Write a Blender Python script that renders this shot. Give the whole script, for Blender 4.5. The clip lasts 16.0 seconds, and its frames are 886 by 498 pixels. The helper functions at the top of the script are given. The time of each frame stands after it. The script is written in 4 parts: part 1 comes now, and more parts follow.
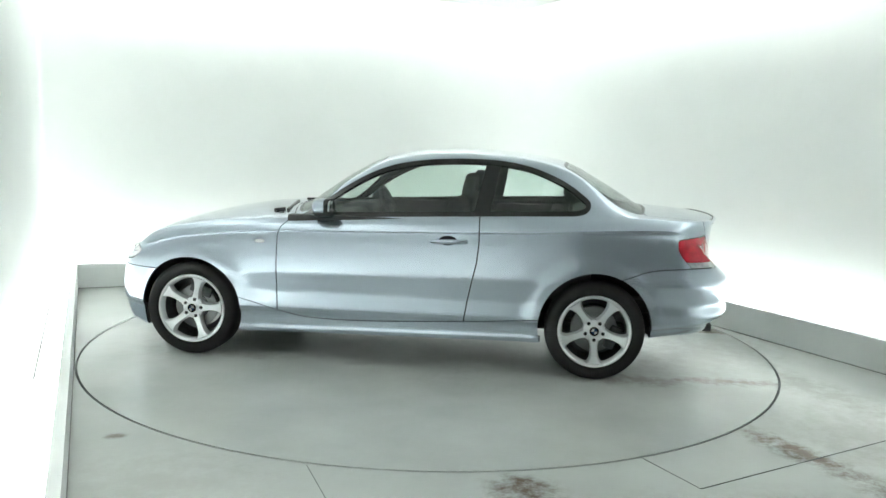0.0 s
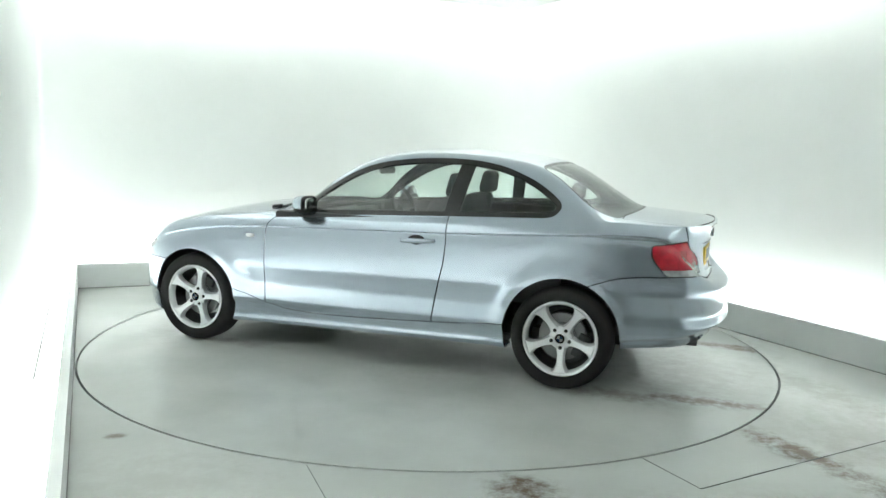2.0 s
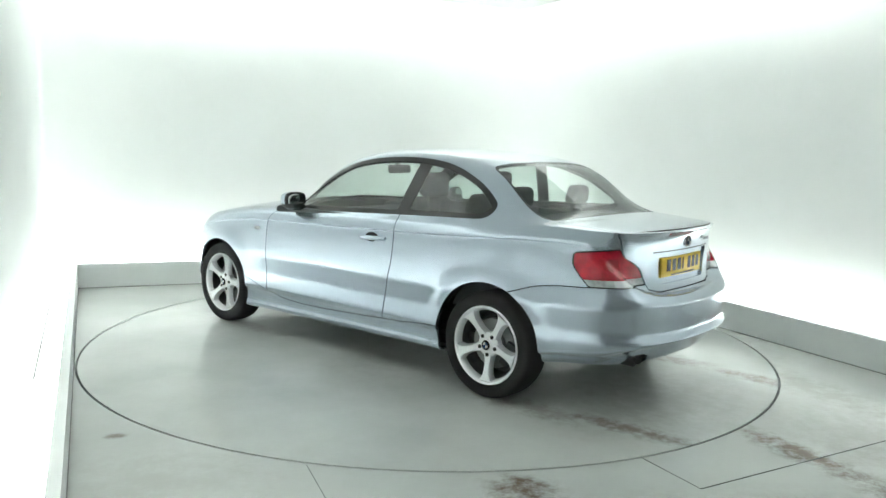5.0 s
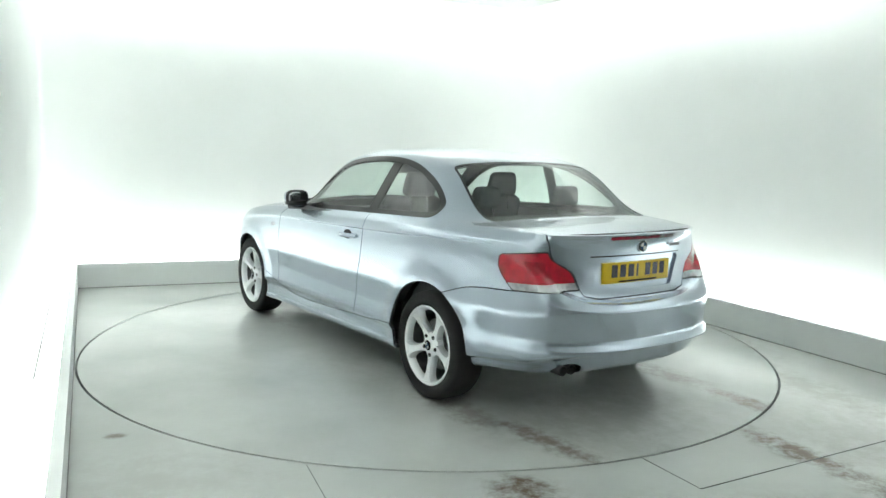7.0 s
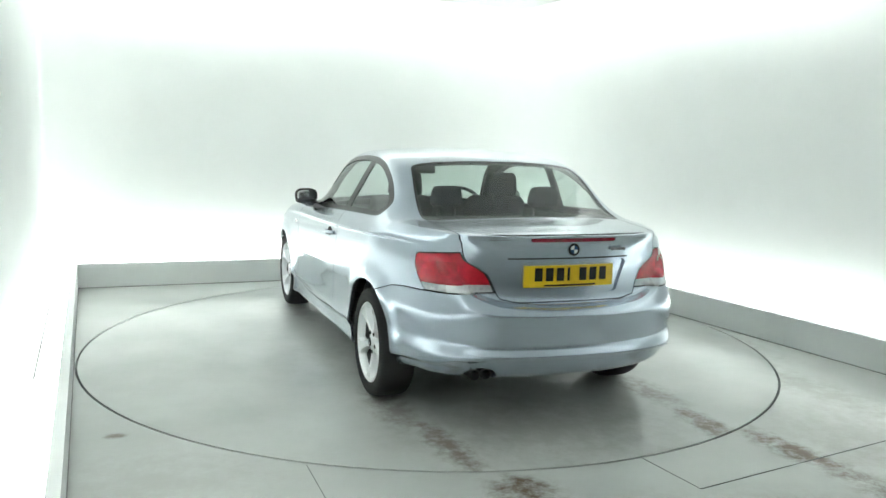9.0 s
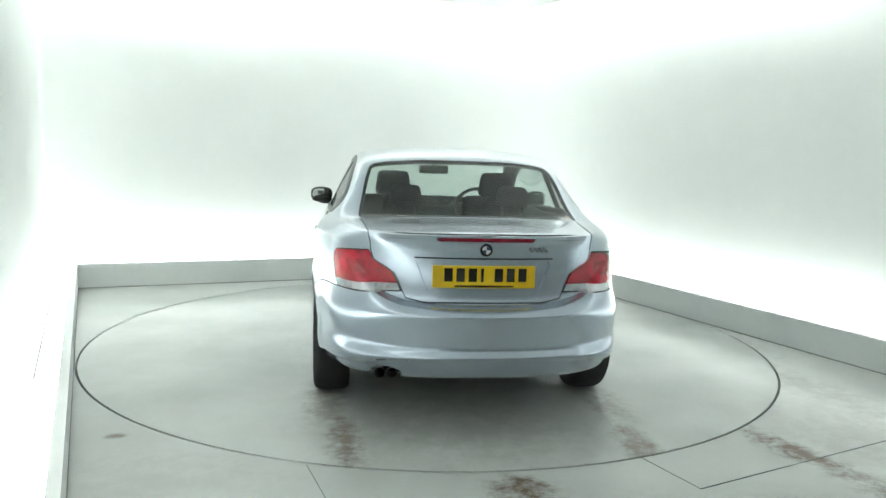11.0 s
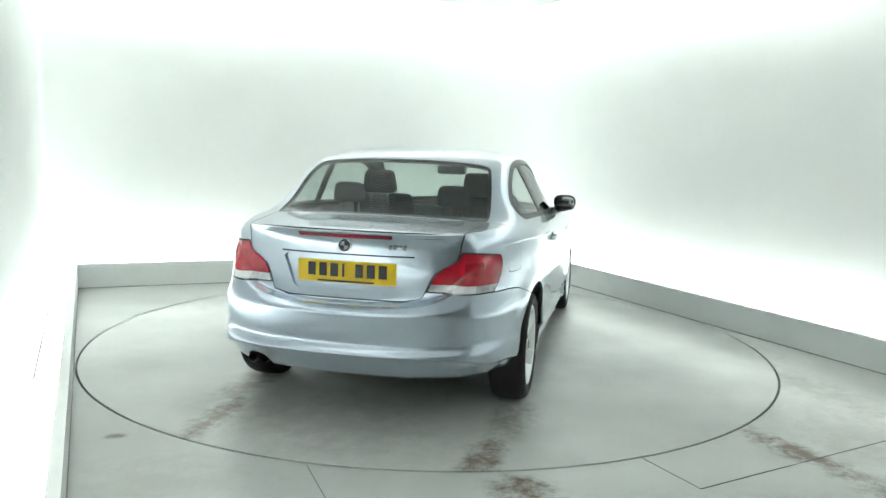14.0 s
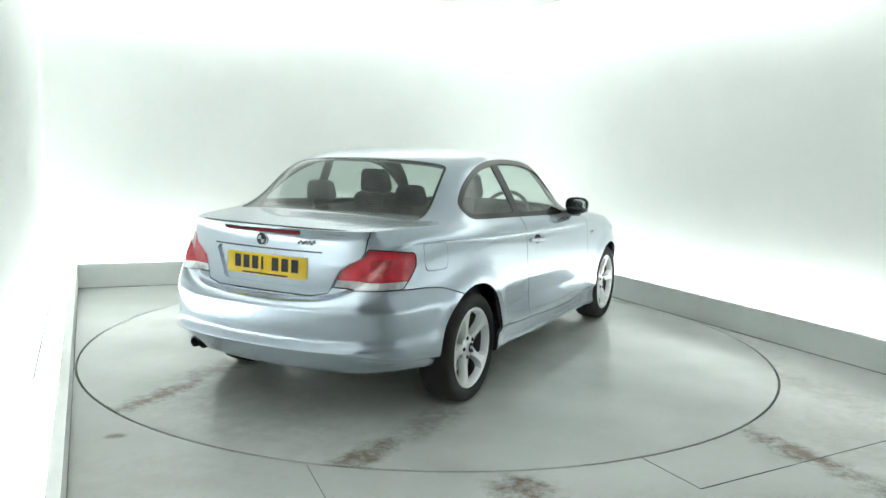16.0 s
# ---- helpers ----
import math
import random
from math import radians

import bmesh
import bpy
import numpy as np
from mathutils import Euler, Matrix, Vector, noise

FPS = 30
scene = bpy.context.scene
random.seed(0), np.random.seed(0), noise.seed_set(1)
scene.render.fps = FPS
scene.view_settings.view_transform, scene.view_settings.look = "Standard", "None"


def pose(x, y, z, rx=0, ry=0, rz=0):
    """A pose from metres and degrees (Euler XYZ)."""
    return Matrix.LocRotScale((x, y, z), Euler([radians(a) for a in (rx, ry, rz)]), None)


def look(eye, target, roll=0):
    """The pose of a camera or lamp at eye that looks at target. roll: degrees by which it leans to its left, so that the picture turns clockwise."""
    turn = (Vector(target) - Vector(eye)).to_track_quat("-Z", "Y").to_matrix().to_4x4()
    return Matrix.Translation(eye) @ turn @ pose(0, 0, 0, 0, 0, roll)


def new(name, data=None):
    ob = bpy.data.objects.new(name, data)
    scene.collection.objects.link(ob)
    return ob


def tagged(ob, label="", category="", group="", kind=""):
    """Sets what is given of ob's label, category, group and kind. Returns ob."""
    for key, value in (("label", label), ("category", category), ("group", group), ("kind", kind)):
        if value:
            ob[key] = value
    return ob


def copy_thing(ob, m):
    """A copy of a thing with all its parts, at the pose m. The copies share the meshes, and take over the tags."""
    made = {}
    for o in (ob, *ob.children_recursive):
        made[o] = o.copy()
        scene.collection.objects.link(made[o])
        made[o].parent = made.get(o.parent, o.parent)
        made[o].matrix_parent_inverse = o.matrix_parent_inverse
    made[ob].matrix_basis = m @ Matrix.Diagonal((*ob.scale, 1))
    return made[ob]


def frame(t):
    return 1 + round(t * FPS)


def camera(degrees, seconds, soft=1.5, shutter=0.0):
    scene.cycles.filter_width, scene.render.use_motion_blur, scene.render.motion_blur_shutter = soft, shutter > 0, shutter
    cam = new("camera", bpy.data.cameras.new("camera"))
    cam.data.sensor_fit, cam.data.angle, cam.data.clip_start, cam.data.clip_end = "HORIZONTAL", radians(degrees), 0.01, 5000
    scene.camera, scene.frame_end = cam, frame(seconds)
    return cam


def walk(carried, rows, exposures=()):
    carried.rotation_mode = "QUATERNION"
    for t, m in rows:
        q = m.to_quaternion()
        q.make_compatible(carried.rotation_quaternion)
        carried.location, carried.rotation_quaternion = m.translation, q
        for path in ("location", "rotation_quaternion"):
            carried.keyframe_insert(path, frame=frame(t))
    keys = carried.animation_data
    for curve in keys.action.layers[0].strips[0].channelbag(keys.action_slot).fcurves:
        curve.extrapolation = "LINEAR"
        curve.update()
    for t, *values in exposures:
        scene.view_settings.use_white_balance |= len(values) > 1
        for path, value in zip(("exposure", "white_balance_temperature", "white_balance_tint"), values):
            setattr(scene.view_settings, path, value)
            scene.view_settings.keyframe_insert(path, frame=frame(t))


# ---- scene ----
cam = camera(58.68, 16.0, soft=1.5)
EYE = (0.0, -5.792, 1.462)


def aim(yaw, pitch, roll):
    y, p = radians(yaw), radians(pitch)
    way = Vector((math.sin(y) * math.cos(p), math.cos(y) * math.cos(p), -math.sin(p)))
    return look(EYE, Vector(EYE) + way, roll)


VIEW = aim(0.718, 7.672, 1.715)
walk(cam, [(0.0, VIEW), (16.0, VIEW)], exposures=[(0.0, 1.70), (16.0, 1.70)])

# ---- light: booth tubes hidden behind plinth and ceiling raft, plus one added unseen run ----
world = bpy.data.worlds.new("booth_dark")
world.use_nodes = True
world.node_tree.nodes["Background"].inputs[0].default_value = (0.9, 1.0, 0.95, 1)
world.node_tree.nodes["Background"].inputs[1].default_value = 0.0
scene.world = world
TUBE_FLOOR, TUBE_CEILING = 5.2, 3.9


# ---- materials ----
def material(name, colour, rough=0.5, metal=0.0, coat=0.0, bump=0.0, scale=20.0, vary=0.0, vscale=3.0, emit=0.0, spec=0.5):
    m = bpy.data.materials.new(name)
    m.use_nodes = True
    nt = m.node_tree
    b = nt.nodes["Principled BSDF"]
    b.inputs["Base Color"].default_value = (*colour, 1)
    b.inputs["Roughness"].default_value = rough
    b.inputs["Metallic"].default_value = metal
    b.inputs["Coat Weight"].default_value = coat
    b.inputs["Coat Roughness"].default_value = 0.07
    b.inputs["Specular IOR Level"].default_value = spec
    if emit:
        b.inputs["Emission Color"].default_value = (*colour, 1)
        b.inputs["Emission Strength"].default_value = emit
    if vary or bump:
        tc = nt.nodes.new("ShaderNodeTexCoord")
    if vary:
        n1 = nt.nodes.new("ShaderNodeTexNoise")
        n1.inputs["Scale"].default_value = vscale
        n1.inputs["Detail"].default_value = 6
        nt.links.new(tc.outputs["Object"], n1.inputs["Vector"])
        ramp = nt.nodes.new("ShaderNodeValToRGB")
        lo = [c * (1 - vary) for c in colour]
        hi = [min(1, c * (1 + vary)) for c in colour]
        ramp.color_ramp.elements[0].position, ramp.color_ramp.elements[1].position = 0.3, 0.7
        ramp.color_ramp.elements[0].color, ramp.color_ramp.elements[1].color = (*lo, 1), (*hi, 1)
        nt.links.new(n1.outputs["Fac"], ramp.inputs[0])
        nt.links.new(ramp.outputs[0], b.inputs["Base Color"])
    if bump:
        n2 = nt.nodes.new("ShaderNodeTexNoise")
        n2.inputs["Scale"].default_value = scale
        n2.inputs["Detail"].default_value = 4
        nt.links.new(tc.outputs["Object"], n2.inputs["Vector"])
        bp = nt.nodes.new("ShaderNodeBump")
        bp.inputs["Strength"].default_value = bump
        bp.inputs["Distance"].default_value = 0.01
        nt.links.new(n2.outputs["Fac"], bp.inputs["Height"])
        nt.links.new(bp.outputs[0], b.inputs["Normal"])
    return m


def glass(name, colour, rough=0.0, mix=0.0):
    """Thin pane: a clear tint with a mirror-like film driven by Fresnel."""
    m = bpy.data.materials.new(name)
    m.use_nodes = True
    nt = m.node_tree
    nt.nodes.remove(nt.nodes["Principled BSDF"])
    tr, gl = nt.nodes.new("ShaderNodeBsdfTransparent"), nt.nodes.new("ShaderNodeBsdfGlossy")
    tr.inputs[0].default_value = (*colour, 1)
    gl.inputs["Roughness"].default_value = 0.02
    lw, mx = nt.nodes.new("ShaderNodeLayerWeight"), nt.nodes.new("ShaderNodeMixShader")
    lw.inputs["Blend"].default_value = 0.5
    pw, ml = nt.nodes.new("ShaderNodeMath"), nt.nodes.new("ShaderNodeMath")
    pw.operation, ml.operation = "POWER", "MULTIPLY_ADD"
    pw.inputs[1].default_value, ml.inputs[1].default_value, ml.inputs[2].default_value = 4.0, 0.85, 0.08
    nt.links.new(lw.outputs["Facing"], pw.inputs[0])
    nt.links.new(pw.outputs[0], ml.inputs[0])
    nt.links.new(ml.outputs[0], mx.inputs[0])
    nt.links.new(tr.outputs[0], mx.inputs[1])
    nt.links.new(gl.outputs[0], mx.inputs[2])
    nt.links.new(mx.outputs[0], nt.nodes["Material Output"].inputs[0])
    return m


PAINT = material("ice_blue_metallic_paint", (0.46, 0.52, 0.60), 0.25, 0.85, 0.9, bump=0.012, scale=900)
END_GREY = material("grey_unseen_end", (0.21, 0.22, 0.215), 0.5, vary=0.1, vscale=2.0, bump=0.05, scale=30)
WALL = material("white_booth_lining", (0.87, 0.895, 0.88), 0.6, vary=0.02, vscale=1.3, bump=0.02, scale=40)
PLINTH = material("pale_grey_plinth_paint", (0.83, 0.86, 0.845), 0.45, vary=0.04, vscale=2.0, bump=0.03, scale=60)
FLOOR = material("grey_green_floor_paint", (0.60, 0.625, 0.60), 0.25, vary=0.11, vscale=1.1, bump=0.05, scale=25)
DISC = material("grey_turntable_paint", (0.59, 0.615, 0.59), 0.20, vary=0.12, vscale=1.4, bump=0.05, scale=25)


def add_stains(m, patches, colour=(0.20, 0.148, 0.112)):
    """Ragged dirt patches: centre x, y, turn in degrees, half length, half width, strength."""
    nt = m.node_tree
    b = nt.nodes["Principled BSDF"]
    tc = nt.nodes.new("ShaderNodeTexCoord")
    base = b.inputs["Base Color"].links[0].from_socket
    noise1 = nt.nodes.new("ShaderNodeTexNoise")
    noise1.inputs["Scale"].default_value, noise1.inputs["Detail"].default_value, noise1.inputs["Roughness"].default_value = 9.0, 12, 0.74
    nt.links.new(tc.outputs["Object"], noise1.inputs["Vector"])

    def math_node(op, a, b2, clamp=False):
        n = nt.nodes.new("ShaderNodeMath")
        n.operation, n.use_clamp = op, clamp
        for i, v in enumerate((a, b2)):
            if isinstance(v, (int, float)):
                n.inputs[i].default_value = v
            else:
                nt.links.new(v, n.inputs[i])
        return n.outputs[0]
    total = None
    for cx, cy, turn, hl, hw, power in patches:
        mp = nt.nodes.new("ShaderNodeMapping")
        mp.vector_type = "TEXTURE"
        mp.inputs["Location"].default_value = (cx, cy, 0)
        mp.inputs["Rotation"].default_value = (0, 0, radians(turn))
        mp.inputs["Scale"].default_value = (hl, hw, 1)
        nt.links.new(tc.outputs["Object"], mp.inputs["Vector"])
        flat = nt.nodes.new("ShaderNodeVectorMath")
        flat.operation = "MULTIPLY"
        flat.inputs[1].default_value = (1, 1, 0)
        nt.links.new(mp.outputs[0], flat.inputs[0])
        ln = nt.nodes.new("ShaderNodeVectorMath")
        ln.operation = "LENGTH"
        nt.links.new(flat.outputs[0], ln.inputs[0])
        fall = math_node("SUBTRACT", 1.0, ln.outputs["Value"], True)
        grain = math_node("MULTIPLY", math_node("SUBTRACT", noise1.outputs["Fac"], 0.52), 4.2)
        v = math_node("ADD", math_node("MULTIPLY", fall, 1.1), grain, True)
        v = math_node("MULTIPLY", v, math_node("MULTIPLY", fall, 2.0, True), True)
        v = math_node("MULTIPLY", v, power, True)
        total = v if total is None else math_node("MAXIMUM", total, v)
    mix = nt.nodes.new("ShaderNodeMix")
    mix.data_type = "RGBA"
    nt.links.new(total, mix.inputs[0])
    nt.links.new(base, mix.inputs[6])
    mix.inputs[7].default_value = (*colour, 1)
    nt.links.new(mix.outputs[2], b.inputs["Base Color"])


# tyre dirt behind the wheels on the disc, and the tracks by which cars roll in
add_stains(DISC, [(-2.0, 0.65, 4, 0.60, 0.15, 0.75), (-2.15, -0.80, -3, 0.50, 0.15, 0.85), (-1.55, -0.85, 0, 0.5, 0.19, 0.5), (-1.4, 0.75, 0, 0.6, 0.2, 0.5), (-1.9, 0.1, 80, 1.1, 0.7, 0.22), (-0.4, 0.0, 0, 1.3, 1.5, 0.14), (1.5, 0.2, 70, 1.2, 0.8, 0.14), (1.2, 0.75, 0, 0.6, 0.14, 0.3), (1.2, -0.8, 0, 0.6, 0.14, 0.3)])
add_stains(FLOOR, [(1.85, -2.12, -63, 0.62, 0.17, 1.0), (2.1, -2.75, -63, 0.5, 0.17, 0.95), (0.42, -2.60, -66, 0.26, 0.22, 1.0), (0.75, -3.2, -66, 0.5, 0.15, 0.8), (-1.53, -2.10, 20, 0.10, 0.05, 0.7), (2.35, -0.9, -66, 1.4, 0.30, 0.35), (2.05, 0.8, -66, 1.6, 0.30, 0.32), (2.4, -1.9, -66, 0.9, 0.8, 0.25), (-1.2, -2.6, 20, 0.9, 0.5, 0.12), (1.2, -2.9, 10, 1.2, 0.5, 0.2)])
DARK = material("black_underbody", (0.012, 0.012, 0.013), 0.7)
TUBE = material("cool_white_tube", (0.965, 1.0, 0.98), emit=TUBE_FLOOR)
TUBE_UP = material("cool_white_cove_tube", (0.965, 1.0, 0.98), emit=TUBE_CEILING)
SEAM = material("dark_joint", (0.03, 0.035, 0.033), 0.6)
GREY_GAP = material("grey_shadow_gap", (0.17, 0.175, 0.165), 0.7, vary=0.4, vscale=6.0)


# ---- mesh helpers ----
def mesh_of(name, verts, faces, mat, smooth=False):
    me = bpy.data.meshes.new(name)
    me.from_pydata([tuple(v) for v in verts], [], [tuple(f) for f in faces])
    me.materials.append(mat)
    if smooth:
        me.polygons.foreach_set("use_smooth", [True] * len(me.polygons))
    me.update()
    return me


RIDE = pose(0, 0, 0.010, 0, 0.43, 0)       # the body's slight nose-down stance on its springs


def put(name, me, parent=None, label=""):
    ob = new(name, me)
    ob.parent = parent
    if parent is not None and parent.name == "car":
        ob.matrix_basis = RIDE
    if label:
        ob["label"] = label
    return ob


def part(name, bm, mat, parent=None, label="", smooth=True):
    me = bpy.data.meshes.new(name)
    bm.to_mesh(me)
    bm.free()
    me.materials.append(mat)
    if smooth:
        me.polygons.foreach_set("use_smooth", [True] * len(me.polygons))
        me.set_sharp_from_angle(angle=radians(40))
    return put(name, me, parent, label)


def prism(points, z0, z1):
    """A closed upright block over a counter-clockwise outline."""
    n = len(points)
    v = [(x, y, z0) for x, y in points] + [(x, y, z1) for x, y in points]
    f = [tuple(range(n - 1, -1, -1)), tuple(range(n, 2 * n))]
    f += [(i, (i + 1) % n, n + (i + 1) % n, n + i) for i in range(n)]
    return v, f


# ---- the booth: a white box with a plinth, a light trough behind it and a ceiling raft ----
SIDE_L = Vector((0.4005, -0.9163))     # along the left wall, towards the entrance
SIDE_R = Vector((0.4558, -0.8901))     # along the right wall, which splays a little
BACK = Vector((0.9295, 0.3688))        # along the back wall
BL = Vector((-3.334, 1.545))           # plinth corners on the floor
BR = Vector((1.052, 3.285))
LONG = 9.6
FL = BL + SIDE_L * LONG
OUT_L = Vector((SIDE_L.y, -SIDE_L.x))  # outward from each wall
OUT_R = Vector((-SIDE_R.y, SIDE_R.x))
OUT_B = Vector((-BACK.y, BACK.x))
TROUGH, HIGH, PLINTH_H, RAFT_H = 0.28, 3.38, 0.228, 2.893


def shifted(left, back, right, front=0.0):
    """The plan's four corners, each wall moved outward by so much: back left, back right, front right, front left."""
    def meet(p, d, q, e):
        c = d.x * e.y - d.y * e.x
        k = ((q.x - p.x) * e.y - (q.y - p.y) * e.x) / c
        return p + d * k
    a, b = BL + OUT_L * left, BL + OUT_B * back
    c, f = BR + OUT_R * right, FL + SIDE_L * front
    return meet(a, SIDE_L, b, BACK), meet(c, SIDE_R, b, BACK), meet(c, SIDE_R, f, BACK), meet(a, SIDE_L, f, BACK)


def strip(name, inner, outer, i, j, z0, z1, mat, kind="structure", label="", category=""):
    """A straight block between two plans along one side."""
    pts = [inner[i], inner[j], outer[j], outer[i]]
    area = sum(pts[k].x * pts[(k + 1) % 4].y - pts[(k + 1) % 4].x * pts[k].y for k in range(4))
    if area < 0:
        pts.reverse()
    v, f = prism([(p.x, p.y) for p in pts], z0, z1)
    return tagged(put(name, mesh_of(name, v, f, mat)), label, category, "strip lights of the booth" if category == "light" else "", kind)


def rounded_wall():
    """The lining: upright sheet with coved corners, as one thick shell."""
    plan, r, n = shifted(TROUGH, TROUGH, TROUGH, 0.0), 0.45, 10
    path = []
    for k in range(4):
        p, a, b = plan[k], plan[k - 1], plan[(k + 1) % 4]
        rr = r if k == 1 else 0.05
        u, w = (a - p).normalized(), (b - p).normalized()
        s, e = p + u * rr, p + w * rr
        for q in range(n + 1):
            t = q / n
            path.append(s * (1 - t) ** 2 + p * 2 * t * (1 - t) + e * t * t)
    c = sum(plan, Vector((0, 0))) / 4
    m = len(path)
    v, f = [], []
    for z in (-0.05, HIGH + 0.05):
        v += [(q.x, q.y, z) for q in path]
    for z in (-0.05, HIGH + 0.05):
        v += [(q.x + (q - c).normalized().x * 0.12, q.y + (q - c).normalized().y * 0.12, z) for q in path]
    for k in range(m):
        j = (k + 1) % m
        f += [(j, k, m + k, m + j), (2 * m + k, 2 * m + j, 3 * m + j, 3 * m + k), (k, j, 2 * m + j, 2 * m + k), (m + j, m + k, 3 * m + k, 3 * m + j)]
    ob = put("wall_booth", mesh_of("wall_booth", v, f, WALL, True))
    ob.data.set_sharp_from_angle(angle=radians(35))
    return tagged(ob, "white seamless booth lining with a coved corner", "wall", kind="structure")


def build_booth():
    plan0, plan1 = shifted(0, 0, 0), shifted(0.05, 0.05, 0.05)
    planw = shifted(TROUGH, TROUGH, TROUGH, 0.0)
    rounded_wall()
    big = shifted(0.5, 0.5, 0.5, 0.3)
    v, f = prism([(p.x, p.y) for p in reversed(big)], -0.25, -0.02)
    tagged(put("slab", mesh_of("slab", v, f, DARK)), "dark concrete slab under the booth", "slab", kind="structure")
    for i, j, nm in ((0, 1, "plinth_back"), (1, 2, "plinth_right"), (3, 0, "plinth_left")):
        inn, out = plan0, plan1
        strip(nm, inn, out, i, j, -0.02, PLINTH_H, PLINTH, label="pale grey low plinth hiding the light trough", category="plinth")
        # proud grey strip coloured as the shadow gap at the plinth foot
        strip("gap_strip", shifted(-0.003, -0.003, -0.003), inn, i, j, 0.0, 0.006, GREY_GAP, label="grey strip standing in for the shadow gap between plinth and floor", category="joint")
        strip("trough_floor", out, planw, i, j, -0.02, 0.03, WALL, label="white floor of the light trough", category="trough")
    # light tubes lying in the troughs and above the raft
    for i, j in ((0, 1), (1, 2), (3, 0)):
        # carried on out of view towards the entrance to brighten the near side
        a, b = shifted(0.075, 0.11, 0.11, -1.2), shifted(0.125, 0.17, 0.17, -1.2)
        strip("light_tube", a, b, i, j, 0.06, 0.10, TUBE, "thing", "glowing white strip light lying in the plinth trough", "light")
    # a thin dark cable lying in the left trough
    p, q = BL + OUT_L * 0.205 + SIDE_L * 0.0, BL + OUT_L * 0.205 + SIDE_L * 3.05
    w = OUT_L * 0.004
    v, f = prism([tuple(p - w), tuple(q - w), tuple(q + w), tuple(p + w)], 0.030, 0.037)
    tagged(put("cable", mesh_of("cable", v, f, SEAM)), "thin dark cable lying along the light trough", "cable")
    # unseen end panel added behind the camera, its grey tuned for the car's reflections
    a, b = shifted(TROUGH - 0.01, 0, TROUGH - 0.01, -0.10), shifted(TROUGH - 0.01, 0, TROUGH - 0.01, -0.02)
    door = strip("end_panel_unseen", a, b, 2, 3, -0.02, HIGH, END_GREY, label="unseen grey slatted end panel, added to darken the car's reflections", category="door")
    rows = 18
    for k in range(rows):
        c, d = shifted(TROUGH - 0.02, 0, TROUGH - 0.02, -0.125), shifted(TROUGH - 0.02, 0, TROUGH - 0.02, -0.103)
        slat = strip("slat", c, d, 2, 3, k * HIGH / rows + 0.006, (k + 1) * HIGH / rows - 0.006, END_GREY, kind="")
        slat.parent = door
    raft = shifted(-0.32, -0.32, -0.32, -0.5)
    v, f = prism([(p.x, p.y) for p in reversed(raft)], RAFT_H, RAFT_H + 0.06)
    tagged(put("ceiling_raft", mesh_of("ceiling_raft", v, f, WALL)), "white ceiling raft with lit gap round it", "ceiling", kind="structure")
    top = shifted(0.5, 0.5, 0.5, 0.3)
    v, f = prism([(p.x, p.y) for p in reversed(top)], HIGH, HIGH + 0.1)
    tagged(put("ceiling", mesh_of("ceiling", v, f, WALL)), "white booth ceiling above the raft", "ceiling", kind="structure")
    # the entrance run (2, 3) is unseen, added to brighten floor and near side
    for i, j in ((0, 1), (1, 2), (2, 3), (3, 0)):
        a, b = shifted(-0.49, -0.49, -0.49, -0.68), shifted(-0.39, -0.39, -0.39, -0.58)
        strip("cove_light", a, b, i, j, RAFT_H + 0.10, RAFT_H + 0.16, TUBE_UP, "thing", "glowing white strip light above the ceiling raft", "light")


R_DISC = 2.425


def build_floor():
    """Fixed floor round the turntable, with a round hole in it."""
    n = 160
    ring = [Vector((math.cos(2 * math.pi * k / n), math.sin(2 * math.pi * k / n))) for k in range(n)]
    plan = shifted(0.02, 0.02, 0.02, 0.0)
    v, f = [], []
    for k in range(n):
        d = ring[k]
        best = 1e9
        for a in range(4):
            p, q = plan[a], plan[(a + 1) % 4]
            e = q - p
            den = d.x * e.y - d.y * e.x
            if abs(den) > 1e-9:
                t = (p.x * e.y - p.y * e.x) / den
                u = (p.x * d.y - p.y * d.x) / den
                if t > 0 and -1e-6 <= u <= 1 + 1e-6:
                    best = min(best, t)
        v += [(d.x * (R_DISC + 0.005), d.y * (R_DISC + 0.005), 0), (d.x * best, d.y * best, 0), (d.x * (R_DISC + 0.005), d.y * (R_DISC + 0.005), -0.02)]
    for k in range(n):
        j = (k + 1) % n
        f += [(3 * k, 3 * k + 1, 3 * j + 1, 3 * j), (3 * k + 2, 3 * k, 3 * j, 3 * j + 2)]
    # corners of the plan lie between rays: close them
    for p in plan:
        a = math.atan2(p.y, p.x) % (2 * math.pi)
        k = int(a / (2 * math.pi) * n)
        v.append((p.x, p.y, 0))
        f.append((3 * k + 1, len(v) - 1, 3 * ((k + 1) % n) + 1))
    return tagged(put("floor", mesh_of("floor", v, f, FLOOR)), "worn grey-green painted booth floor round the turntable", "floor", kind="structure")


